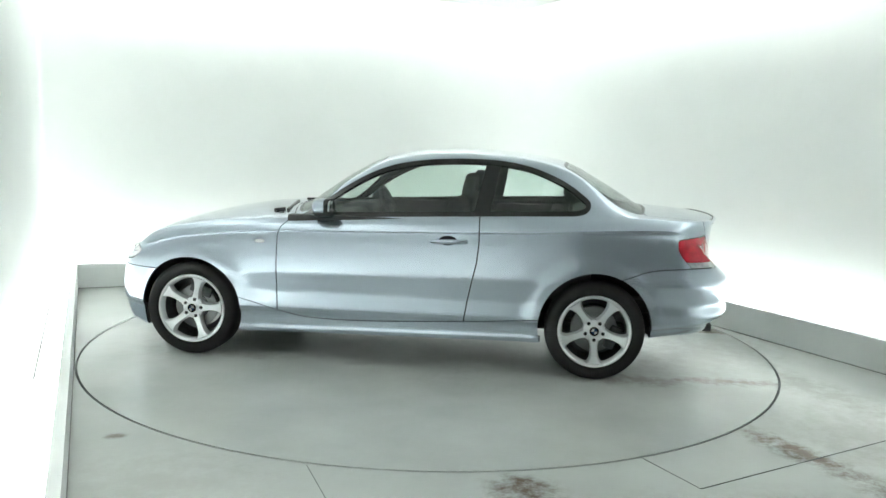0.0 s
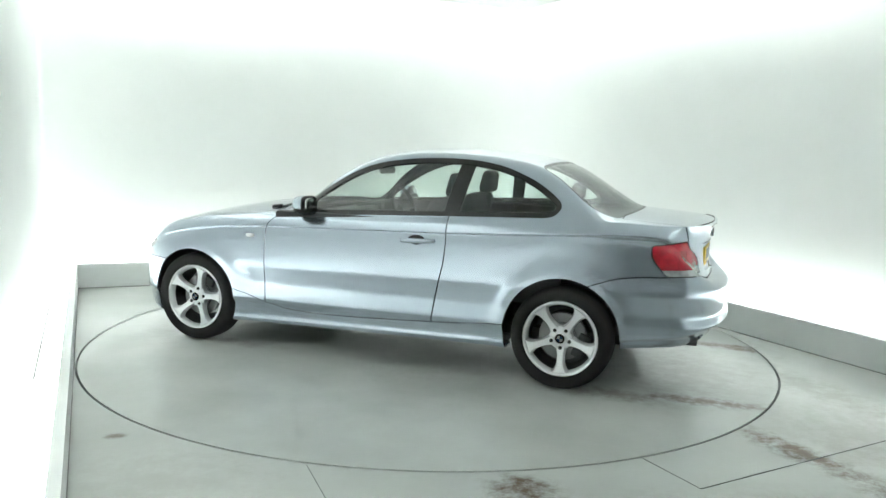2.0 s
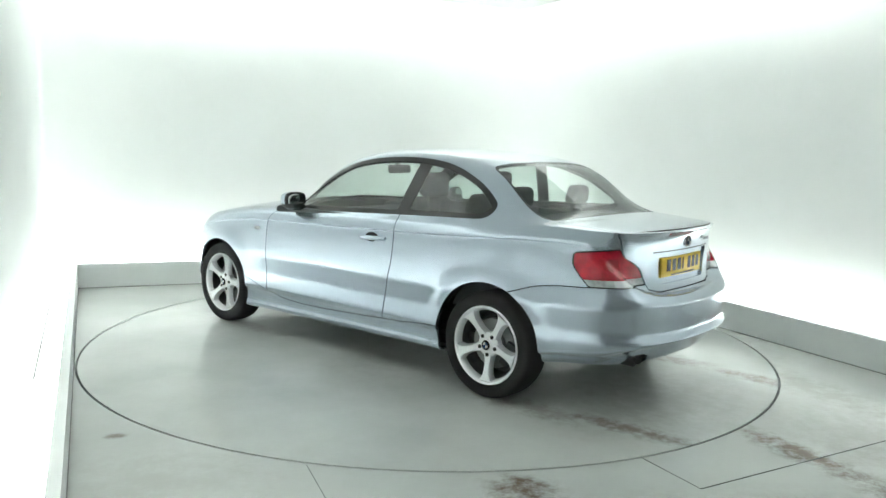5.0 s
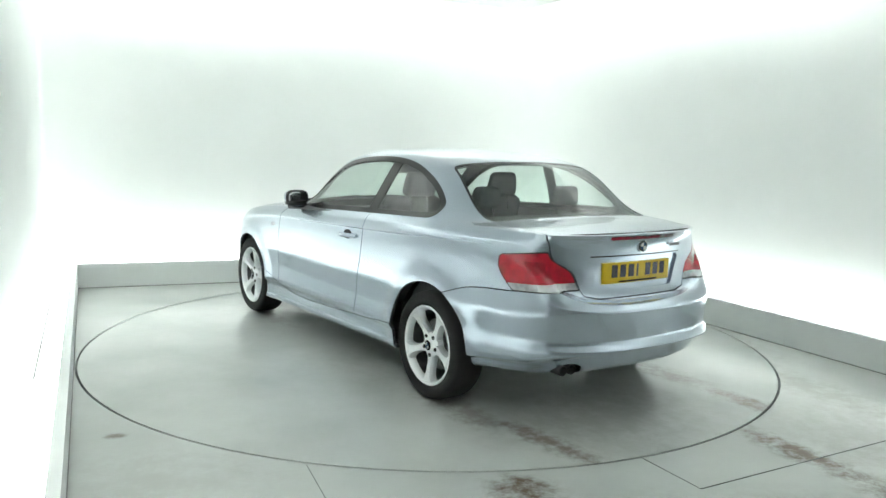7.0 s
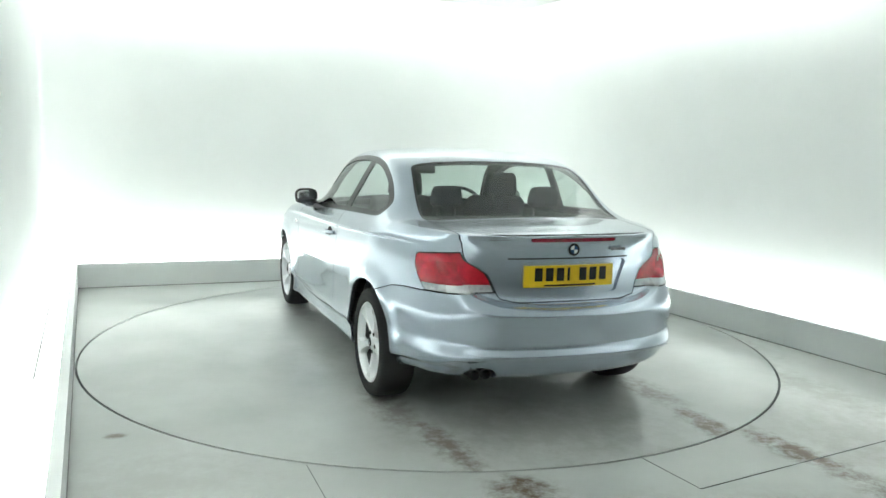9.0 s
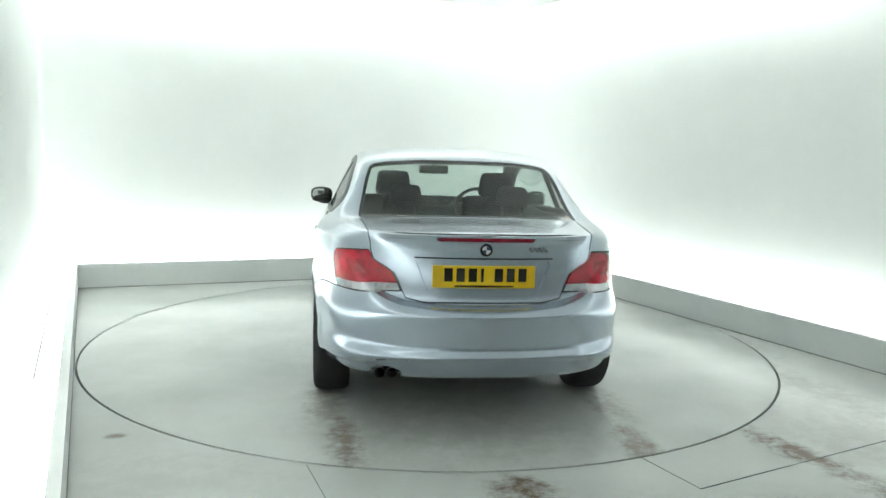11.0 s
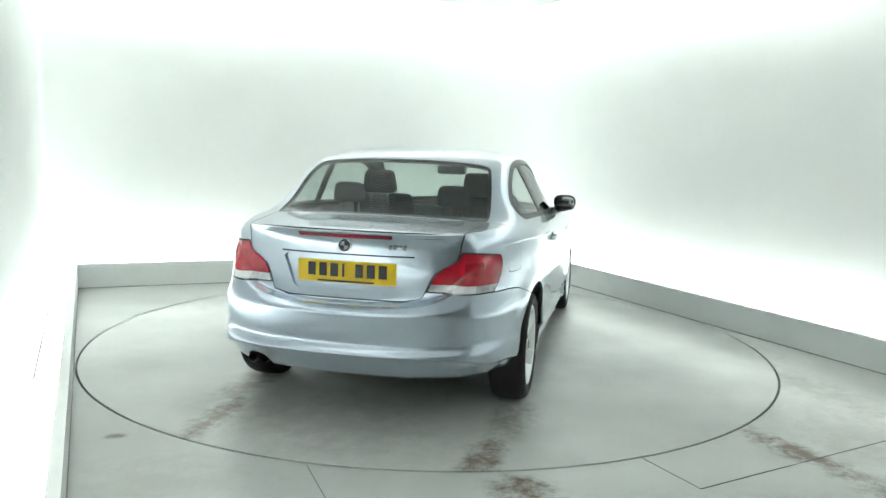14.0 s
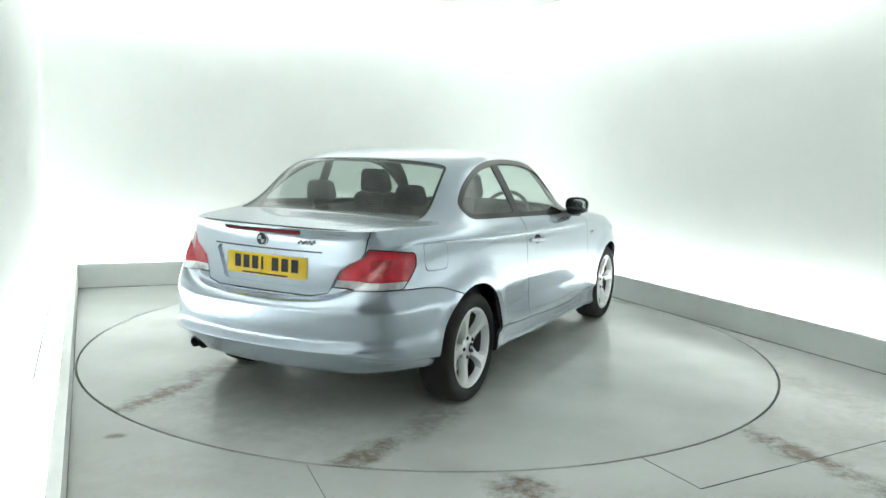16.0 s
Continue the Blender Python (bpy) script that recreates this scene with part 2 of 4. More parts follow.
def build_turntable():
    n = 160
    v = [(0, 0, 0)]
    radii = [0.6, 1.2, 1.8, R_DISC - 0.010]
    for r in radii:
        v += [(r * math.cos(2 * math.pi * k / n), r * math.sin(2 * math.pi * k / n), 0) for k in range(n)]
    v += [((R_DISC - 0.010) * math.cos(2 * math.pi * k / n), (R_DISC - 0.010) * math.sin(2 * math.pi * k / n), -0.02) for k in range(n)]
    f = []
    for k in range(n):
        j = (k + 1) % n
        f.append((0, 1 + k, 1 + j))
        for r in range(4):
            a, b = 1 + r * n, 1 + (r + 1) * n
            f.append((a + k, b + k, b + j, a + j))
    ob = put("turntable", mesh_of("turntable", v, f, DISC))
    # added dark ring puts the shade of the gap into colour
    ring = [(R_DISC - 0.0095, -0.018), (R_DISC - 0.0095, -0.006), (R_DISC + 0.0045, -0.006), (R_DISC + 0.0045, -0.018)]
    v, f = [], []
    for k in range(n):
        a = 2 * math.pi * k / n
        v += [(r * math.cos(a), r * math.sin(a), z) for r, z in ring]
    for k in range(n):
        j = (k + 1) % n
        f += [(4 * k + i, 4 * k + (i + 1) % 4, 4 * j + (i + 1) % 4, 4 * j + i) for i in range(4)]
    put("gap_shade_ring", mesh_of("gap_shade_ring", v, f, SEAM), ob, "dark ring standing in for shade in the gap round the disc")
    return tagged(ob, "round grey turntable disc set flush in the floor", "turntable")


def build_joints(floor):
    """Narrow dark joints of the entrance plate let into the floor."""
    for a, b in (((1.023, -2.205), (1.196, -2.537)), ((1.196, -2.537), (3.25, -1.42)), ((-0.545, -2.385), (-0.16, -3.35))):
        a, b = Vector(a), Vector(b)
        d = (b - a).normalized()
        w = Vector((-d.y, d.x)) * (0.0028 if d.y > 0 else 0.0012)
        v, f = prism([tuple(a - w), tuple(b - w), tuple(b + w), tuple(a + w)], -0.01, 0.0015)
        put("joint", mesh_of("joint", v, f, SEAM), floor)


build_booth()
build_joints(build_floor())
turntable = build_turntable()


# ---- the car: one smooth body surface, cut along its real panel lines ----
# car space: x forward, y to its left, z up, origin on the ground midway between the axles
def smooth_keys(keys):
    """Monotone cubic through (x, value) keys."""
    xs = np.array([k[0] for k in keys], float)
    ys = np.array([k[1] for k in keys], float)
    h, dl = np.diff(xs), np.diff(ys) / np.diff(xs)
    m = np.zeros(len(xs))
    m[0], m[-1] = dl[0], dl[-1]
    for i in range(1, len(xs) - 1):
        if dl[i - 1] * dl[i] > 0:
            w1, w2 = 2 * h[i] + h[i - 1], h[i] + 2 * h[i - 1]
            m[i] = (w1 + w2) / (w1 / dl[i - 1] + w2 / dl[i])

    def f(x):
        x = np.clip(np.asarray(x, float), xs[0], xs[-1])
        i = np.clip(np.searchsorted(xs, x) - 1, 0, len(xs) - 2)
        t = (x - xs[i]) / h[i]
        return ((1 + 2 * t) * (1 - t) ** 2 * ys[i] + t * (1 - t) ** 2 * h[i] * m[i]
                + t * t * (3 - 2 * t) * ys[i + 1] + t * t * (t - 1) * h[i] * m[i + 1])
    return f


def spline(points, n, closed=False):
    """Centripetal-like smooth curve through plan points, n samples to a span."""
    p = [np.array(q, float) for q in points]
    out = []
    m = len(p)
    for i in range(m if closed else m - 1):
        a = p[(i - 1) % m] if closed or i > 0 else 2 * p[0] - p[1]
        b, c = p[i], p[(i + 1) % m]
        d = p[(i + 2) % m] if closed or i + 2 < m else 2 * p[-1] - p[-2]
        for k in range(n):
            t = k / n
            out.append(0.5 * (2 * b + (c - a) * t + (2 * a - 5 * b + 4 * c - d) * t * t + (3 * b - a - 3 * c + d) * t ** 3))
    if not closed:
        out.append(p[-1])
    return np.array(out)


OUTLINE = [(-2.262, 0), (-2.248, 0.25), (-2.195, 0.48), (-2.10, 0.645), (-1.95, 0.752), (-1.70, 0.822), (-1.33, 0.868), (-0.9, 0.874), (-0.4, 0.874), (0.3, 0.870),
           (0.8, 0.866), (1.33, 0.866), (1.62, 0.835), (1.82, 0.74), (1.95, 0.58), (2.045, 0.30), (2.075, 0)]
Z_BELT = smooth_keys([(-2.2, 0.985), (-1.9, 0.992), (-1.6, 1.004), (-1.2, 1.004), (-0.39, 0.98), (0.6, 0.94), (0.9, 0.925), (1.2, 0.90), (1.5, 0.855), (1.75, 0.785), (1.93, 0.70), (2.08, 0.66)])
Z_CHAR = smooth_keys([(-2.2, 0.945), (-1.77, 0.94), (-0.76, 0.90), (0.0, 0.88), (0.8, 0.86), (1.3, 0.815), (1.7, 0.73), (2.08, 0.62)])
Z_LOW = smooth_keys([(-2.2, 0.27), (-1.75, 0.25), (-1.5, 0.20), (-0.94, 0.195), (0.33, 0.18), (1.0, 0.17), (1.6, 0.17), (2.08, 0.18)])
# centre line over bonnet, windscreen, roof, rear window and boot
Z_TOP = smooth_keys([(-2.16, 0.990), (-2.08, 1.000), (-1.9, 1.014), (-1.70, 1.026), (-1.60, 1.036), (-1.55, 1.055), (-1.45, 1.115), (-1.24, 1.24), (-1.10, 1.315), (-1.0, 1.352), (-0.85, 1.386), (-0.65, 1.408), (-0.45, 1.416),
                     (-0.25, 1.411), (-0.08, 1.381), (0.05, 1.336), (0.25, 1.224), (0.43, 1.106), (0.585, 1.011), (0.63, 1.000), (0.70, 0.998), (0.83, 0.996), (1.04, 0.985), (1.24, 0.957), (1.45, 0.912), (1.67, 0.84), (1.84, 0.75), (1.93, 0.705), (2.02, 0.68)])
BOW = smooth_keys([(-2.2, 0.0), (-2.05, 0.0), (-1.75, -0.09), (-1.1, -0.09), (-0.7, 0.0), (-0.3, 0.02), (0.1, 0.13), (0.6, 0.14), (0.95, 0.02), (1.2, 0.0), (2.1, 0.0)])
GH = np.array([(1, 0), (0.935, 0.26), (0.865, 0.53), (0.79, 0.79), (0.725, 0.895), (0.60, 0.95), (0.33, 0.988), (0, 1)])
DECK = np.array([(1, 0), (0.965, 0.14), (0.90, 0.30), (0.80, 0.47), (0.66, 0.66), (0.46, 0.84), (0.24, 0.96), (0, 1)])


def body_half():
    """The left half of the body as a grid. Columns run round the plan, rows from sill to centre line.
    Each vertex holds x, y, z, the x of its section, and the share of the section's width."""
    mirrored = [(OUTLINE[1][0], -OUTLINE[1][1])] + OUTLINE + [(OUTLINE[-2][0], -OUTLINE[-2][1])]
    o = spline(mirrored, 40)[40:-40]          # square to the centre line at both ends
    step = np.r_[0, np.cumsum(np.hypot(*np.diff(o, axis=0).T))]
    want = np.linspace(0, step[-1], 400)
    o = np.stack([np.interp(want, step, o[:, 0]), np.interp(want, step, o[:, 1])], 1)
    tan = np.gradient(o, axis=0)
    tan /= np.hypot(*tan.T)[:, None]
    nrm = np.stack([-tan[:, 1], tan[:, 0]], 1)
    nrm *= np.sign((nrm * (o - np.array([0, -0.2]))).sum(1))[:, None]
    x = o[:, 0]
    er = np.clip(-nrm[:, 0], 0, 1) ** 2
    ef = np.clip(nrm[:, 0], 0, 1) ** 2
    es = 1 - er - ef
    zl, zc, zb = Z_LOW(x), Z_CHAR(x), Z_BELT(x)
    one = np.ones_like(x)
    hip = np.clip((-0.5 - x) / 0.7, 0, 1) * np.clip((2.0 + x) / 0.4, 0, 1)
    end = np.clip((-x - 0.95) / 0.3, 0, 1)
    side = [(zl, .16), (zl + .008, .042 + .03 * end), (zl + .030, .026 + .025 * end), (zl + .065, .030 + .005 * end), (.312 * one, .025 - .013 * end), (.342 * one, .003 + .003 * end), (.40 * one, .005), (.47 * one, .008), (.54 * one, .0045), (.60 * one, .0),
            (.70 * one, .004), (zc - .07, .010), (zc - .012, .017), (zc, .013), (zc + .012, .017), (zc * .4 + zb * .6, .036 + .008 * hip), (zb, .066 + .022 * hip)]
    rear = [(.252, .26), (.256, .140), (.284, .100), (.325, .072), (.374, .046), (.385, .003), (.400, .0), (.432, .024), (.51, .015), (.575, .008),
            (.602, .007), (.630, .050), (.641, .117), (.70, .135), (.80, .140), (.93, .128), (.985, .100)]
    front = [(.18, .25), (.19, .09), (.21, .05), (.25, .03), (.30, .015), (.35, .005), (.40, 0), (.45, 0), (.50, .01), (.54, .02),
             (.58, .035), (.60, .05), (.62, .06), (.64, .075), (.66, .09), (.675, .11), (.69, .14)]
    rows_z, rows_d = [], []
    for s, r, f in zip(side, rear, front):
        rows_z.append(s[0] * es + r[0] * er + f[0] * ef)
        rows_d.append(s[1] * es + r[1] * er + f[1] * ef)
    for k in range(1, len(rows_z)):
        rows_z[k] = np.maximum(rows_z[k], rows_z[k - 1] + 0.006)
    # the flanks draw in towards the tail above the bumper
    tail = np.clip((-1.2 - x) / 0.8, 0, 1) ** 1.5 * (1 - er)
    for k in range(len(rows_d)):
        rows_d[k] = rows_d[k] + 0.045 * tail * np.clip((rows_z[k] - 0.58) / 0.14, 0, 1) + 0.022 * tail * np.clip((rows_z[k] - 0.84) / 0.14, 0, 1)
    keys = np.stack([np.stack(rows_z), np.stack(rows_d)], 2)            # key, column, (z, inset)
    fine = []
    count = [3, 3, 3, 3, 3, 3, 4, 4, 4, 4, 4, 4, 3, 3, 4, 4]
    # monotone tangents keep creases crisp
    for i in range(len(keys) - 1):
        a, b, c, d = keys[max(i - 1, 0)], keys[i], keys[i + 1], keys[min(i + 2, len(keys) - 1)]
        for k in range(count[i]):
            t = k / count[i]
            q = 0.5 * (2 * b + (c - a) * t + (2 * a - 5 * b + 4 * c - d) * t * t + (3 * b - a - 3 * c + d) * t ** 3)
            lin = b * (1 - t) + c * t
            fine.append(0.55 * q + 0.45 * lin)
    fine.append(keys[-1])
    rows = []
    for q in fine:
        px, py = x - nrm[:, 0] * q[:, 1], np.maximum(o[:, 1] - nrm[:, 1] * q[:, 1], 0)
        for hub in (1.33, -1.33):       # flared arch lips
            away = np.hypot(px - hub, q[:, 0] - 0.314)
            py = py + es * np.where(away < 0.385, 0.013, 0.013 * np.exp(-((away - 0.385) / 0.05) ** 2))
        rows.append(np.stack([px, py, q[:, 0], px, 1 + 0 * px], 1))
    xb, yb, zbb = rows[-1][:, 0], rows[-1][:, 1], rows[-1][:, 2]
    top = np.maximum(Z_TOP(xb), zbb + 0.004)
    w = np.clip((top - zbb - 0.06) / 0.22, 0, 1)
    w = w * w * (3 - 2 * w)
    sec = GH[:, None, :] * w[None, :, None] + DECK[:, None, :] * (1 - w)[None, :, None]
    nq = 6
    for i in range(len(sec) - 1):
        a = sec[i - 1] if i > 0 else 2 * sec[0] - sec[1]
        b, c = sec[i], sec[i + 1]
        d = sec[i + 2] if i + 2 < len(sec) else sec[i] * np.array([-1, 1])
        for k in range(nq + 1 if i == len(sec) - 2 else nq):
            t = k / nq
            if i == 0 and k == 0:
                continue
            q = 0.5 * (2 * b + (c - a) * t + (2 * a - 5 * b + 4 * c - d) * t * t + (3 * b - a - 3 * c + d) * t ** 3)
            r = np.clip(q[:, 0], 0, 1)
            if i == len(sec) - 2 and k == nq:
                r = r * 0
            rows.append(np.stack([xb + BOW(xb) * (1 - r ** 2), yb * r, zbb + (top - zbb) * np.minimum(q[:, 1], 1.0), xb, r], 1))
    grid = np.stack(rows)                                                 # row, column, 5
    nr, nc = grid.shape[:2]
    idx = np.arange(nr * nc).reshape(nr, nc)
    faces = [(int(idx[i, j]), int(idx[i, j + 1]), int(idx[i + 1, j + 1]), int(idx[i + 1, j])) for i in range(nr - 1) for j in range(nc - 1)]
    # columns run rear to front on the left side: turn the faces outward
    faces = [f[::-1] for f in faces]
    return grid.reshape(-1, 5), faces


def split(surf, field):
    """Cuts a surface along the zero line of a field: the part below zero and the part above."""
    V, F = surf
    if not F:
        return (V, []), (V, [])
    val = field(V)
    val = np.where(np.abs(val) < 1e-7, 1e-7, val)
    extra, cache = [], {}

    def crossing(a, b):
        key = (a, b) if a < b else (b, a)
        if key not in cache:
            t = val[key[0]] / (val[key[0]] - val[key[1]])
            cache[key] = len(V) + len(extra)
            extra.append(V[key[0]] * (1 - t) + V[key[1]] * t)
        return cache[key]
    neg, pos = [], []
    sign = val > 0
    for f in F:
        s = [sign[i] for i in f]
        if all(s):
            pos.append(f)
        elif not any(s):
            neg.append(f)
        else:
            p, m = [], []
            for k, i in enumerate(f):
                j = f[(k + 1) % len(f)]
                (p if sign[i] else m).append(i)
                if sign[i] != sign[j]:
                    c = crossing(i, j)
                    p.append(c)
                    m.append(c)
            if len(p) > 2:
                pos.append(tuple(p))
            if len(m) > 2:
                neg.append(tuple(m))
    W = np.vstack([V, np.array(extra)]) if extra else V
    return (W, neg), (W, pos)


def crease(surf, field):
    """Lays an edge along the zero line of a field and keeps both sides."""
    (v, a), (_, b) = split(surf, field)
    return v, a + b


GAP = 0.0028


def part_off(surf, field, gap=GAP):
    """(piece inside the line, rest), with a shut line left between them."""
    inside, rest = split(surf, lambda v: field(v) + gap)
    _, rest = split(rest, lambda v: field(v) - gap)
    return inside, rest


def polygon_field(poly, ax, keep=None):
    """Signed distance to a closed outline in the plane of two columns of the vertex table; keep(v) > 0 limits it."""
    P = np.array(poly, float)
    Q = np.roll(P, -1, 0)

    def f(v):
        out = np.empty(len(v))
        for lo in range(0, len(v), 4000):
            p = v[lo:lo + 4000][:, ax]
            e = Q - P
            w = p[:, None, :] - P[None]
            t = np.clip((w * e).sum(2) / (e * e).sum(1), 0, 1)
            d = np.sqrt(((w - e[None] * t[..., None]) ** 2).sum(2).min(1))
            c1 = P[None, :, 1] > p[:, None, 1]
            c2 = Q[None, :, 1] > p[:, None, 1]
            with np.errstate(divide="ignore", invalid="ignore"):
                xc = P[None, :, 0] + (p[:, None, 1] - P[None, :, 1]) * e[None, :, 0] / np.where(e[None, :, 1] == 0, 1e-12, e[None, :, 1])
            inside = ((c1 != c2) & (p[:, None, 0] < xc)).sum(1) % 2 == 1
            out[lo:lo + 4000] = np.where(inside, -d, d)
        if keep is not None:
            out = np.maximum(out, -keep(v))
        return out
    return f


def compact(surf):
    V, F = surf
    used = sorted({i for f in F for i in f})
    new_i = {i: k for k, i in enumerate(used)}
    return V[used], [tuple(new_i[i] for i in f) for f in F]


def flanged(surf, depth=0.014, both=False, flip=False, offset=0.0):
    """Vertices and faces of a panel: its outer skin with a turned-in edge. both: with its mirror image welded on; flip: the mirror image alone."""
    V, F = compact(surf)
    if not F:
        return [], []
    P = V[:, :3].copy()
    key, weld = {}, []
    pts = []
    for p in P:
        k = (round(p[0], 5), round(p[1], 5), round(p[2], 5))
        if k not in key:
            key[k] = len(pts)
            pts.append(p)
        weld.append(key[k])
    F = [tuple(dict.fromkeys(weld[i] for i in f)) for f in F]
    F = [f for f in F if len(f) > 2]
    P = np.array(pts)
    if both:
        n = len(P)
        twin, more = {}, []
        for i, p in enumerate(P):
            if abs(p[1]) < 1e-5:
                twin[i] = i
            else:
                twin[i] = n + len(more)
                more.append(p * np.array([1, -1, 1]))
        F = F + [tuple(twin[i] for i in reversed(f)) for f in F]
        P = np.vstack([P, np.array(more)])
    elif flip:
        P = P * np.array([1, -1, 1])
        F = [tuple(reversed(f)) for f in F]
    N = np.zeros_like(P)
    for f in F:
        a, b, c = P[f[0]], P[f[1]], P[f[2]]
        n = np.cross(b - a, c - a)
        if len(f) > 3:
            n = n + np.cross(c - a, P[f[3]] - a)
        for i in f:
            N[i] += n
    N /= np.linalg.norm(N, axis=1)[:, None] + 1e-12
    if offset:
        P = P + N * offset
    edges = {}
    for f in F:
        for k in range(len(f)):
            a, b = f[k], f[(k + 1) % len(f)]
            edges[(a, b)] = 1
    verts = [tuple(p) for p in P]
    faces = list(F)
    up, dn = {}, {}
    for (a, b) in list(edges):
        if (b, a) in edges:
            continue
        if abs(P[a][1]) < 1e-5 and abs(P[b][1]) < 1e-5:
            continue
        for i in (a, b):
            if i not in up:
                up[i] = len(verts)
                verts.append(tuple(P[i]))
                dn[i] = len(verts)
                verts.append(tuple(P[i] - N[i] * depth))
        faces.append((up[b], up[a], dn[a], dn[b]))
    return verts, faces


def panel_of(name, pieces, mat, parent, label="", depth=0.014):
    """One mesh out of several skins, each (surface, mirrored)."""
    verts, faces = [], []
    for surf, flip in pieces:
        v, f = flanged(surf, depth, False, flip)
        n = len(verts)
        verts += v
        faces += [tuple(i + n for i in q) for q in f]
    me = mesh_of(name, verts, faces, mat, True)
    me.set_sharp_from_angle(angle=radians(50))
    return put(name, me, parent, label)


def panel(name, surf, mat, parent, label="", depth=0.014, both=False, flip=False, offset=0.0):
    v, f = flanged(surf, depth, both, flip, offset)
    me = mesh_of(name, v, f, mat, True)
    me.set_sharp_from_angle(angle=radians(50))
    return put(name, me, parent, label)


RED = material("red_lamp_lens", (0.54, 0.012, 0.032), 0.12, coat=1.0, vary=0.35, vscale=14, bump=0.25, scale=45)
DEEP_RED = material("deep_red_lamp_lens", (0.44, 0.009, 0.025), 0.12, coat=1.0, vary=0.35, vscale=20, bump=0.2, scale=60)
BRAKE_RED = material("dull_brake_light_red", (0.24, 0.008, 0.022), 0.2, coat=1.0, vary=0.2, vscale=25)
CLEAR = material("clear_lamp_lens", (0.75, 0.76, 0.78), 0.15, 0.2, coat=1.0, vary=0.1, vscale=30)
SMOKE = material("grey_lamp_reflector", (0.60, 0.59, 0.61), 0.2, 0.3, coat=1.0, vary=0.3, vscale=24)
BLACK = material("black_gloss_trim", (0.012, 0.012, 0.014), 0.25)
RUBBER = material("black_rubber", (0.018, 0.018, 0.019), 0.75, bump=0.1, scale=120)
TYRE = material("tyre_rubber", (0.014, 0.014, 0.0155), 0.8, bump=0.15, scale=150, vary=0.2, vscale=12)
ALLOY = material("silver_alloy", (0.80, 0.81, 0.83), 0.32, 0.6, coat=0.5, bump=0.02, scale=200)
BARREL_SHADE = material("alloy_darkened_as_shade", (0.10, 0.10, 0.105), 0.55, 0.6, bump=0.05, scale=120, vary=0.35, vscale=16)
STEEL = material("brushed_brake_steel", (0.22, 0.22, 0.225), 0.4, 0.9, bump=0.05, scale=200)
CHROME = material("chrome", (0.8, 0.8, 0.82), 0.12, 1.0)
CLOTH = material("charcoal_seat_cloth", (0.028, 0.029, 0.033), 0.9, bump=0.1, scale=60, vary=0.15, vscale=12)
PLASTIC = material("dark_grey_cabin_plastic", (0.04, 0.042, 0.045), 0.65, bump=0.1, scale=200)
HEADLINING = material("pale_grey_headlining", (0.45, 0.46, 0.45), 0.9, bump=0.1, scale=200)
YELLOW = material("yellow_reflective_plate", (0.75, 0.50, 0.008), 0.35, vary=0.04, vscale=30)
BLUE = material("blue_enamel", (0.05, 0.10, 0.20), 0.2, coat=1.0)
WHITE = material("white_enamel", (0.75, 0.77, 0.78), 0.2, coat=1.0)
GLASS = glass("green_tinted_glass", (0.80, 0.88, 0.84))
GLASS_DARK = glass("tinted_rear_glass", (0.72, 0.79, 0.76))

car = tagged(new("car"), "light ice-blue metallic two-door coupe parked on the turntable", "car")
PLACE = (0.1811, -0.0334)         # the car's origin from the turntable's axle, in car space
AXLE_F, AXLE_R, HUB_Z = 1.33, -1.33, 0.314

Y_LID = smooth_keys([(0.60, 0.30), (0.63, 0.355), (0.66, 0.387), (0.70, 0.408), (0.74, 0.424), (0.785, 0.445), (0.812, 0.474), (0.832, 0.512), (0.848, 0.542), (0.868, 0.557), (0.90, 0.566), (1.1, 0.575)])
X_LAMP = smooth_keys([(0.66, -1.95), (0.70, -1.925), (0.76, -1.87), (0.83, -1.832), (0.87, -1.832), (0.892, -1.86), (0.91, -1.92)])
Z_SEAM = smooth_keys([(-1.95, 0.697), (-1.80, 0.695), (-1.66, 0.682), (-1.55, 0.65), (-1.4, 0.60)])
Z_SILL = smooth_keys([(-1.1, 0.36), (-0.93, 0.352), (-0.49, 0.317), (0.33, 0.287), (0.55, 0.297), (0.72, 0.335), (0.95, 0.40), (1.1, 0.44)])
DLO = spline([(0.605, 0.948), (0.50, 1.025), (0.37, 1.118), (0.19, 1.225), (0.01, 1.297), (-0.18, 1.332), (-0.36, 1.347), (-0.55, 1.350), (-0.74, 1.337), (-0.92, 1.300), (-1.11, 1.222), (-1.245, 1.13),
              (-1.282, 1.085), (-1.268, 1.04), (-1.215, 1.014), (-1.1, 1.008), (-0.8, 0.999), (-0.4, 0.985), (0.1, 0.966), (0.5, 0.950)], 5, True)
DOOR = [(0.62, 0.955), (0.665, 0.925), (0.705, 0.888), (0.726, 0.84), (0.732, 0.70), (0.732, 0.56), (0.725, 0.30), (0.7, 0.2), (-0.45, 0.2), (-0.505, 0.32), (-0.525, 0.45), (-0.55, 0.57), (-0.58, 0.70), (-0.592, 0.83), (-0.588, 1.03), (0.2, 1.03)]
REAR_GLASS = spline([(-1.045, -0.3), (-1.045, 0.0), (-1.045, 0.35), (-1.055, 0.60), (-1.085, 0.685), (-1.16, 0.715), (-1.32, 0.765), (-1.48, 0.82), (-1.555, 0.835), (-1.585, 0.80), (-1.592, 0.55), (-1.592, 0.0), (-1.592, -0.3)], 4, True)
SCREEN = spline([(0.0, -0.3), (0.0, 0.0), (0.0, 0.35), (0.01, 0.58), (0.05, 0.68), (0.2, 0.725), (0.42, 0.80), (0.54, 0.84), (0.585, 0.80), (0.60, 0.5), (0.60, 0.0), (0.60, -0.3)], 4, True)


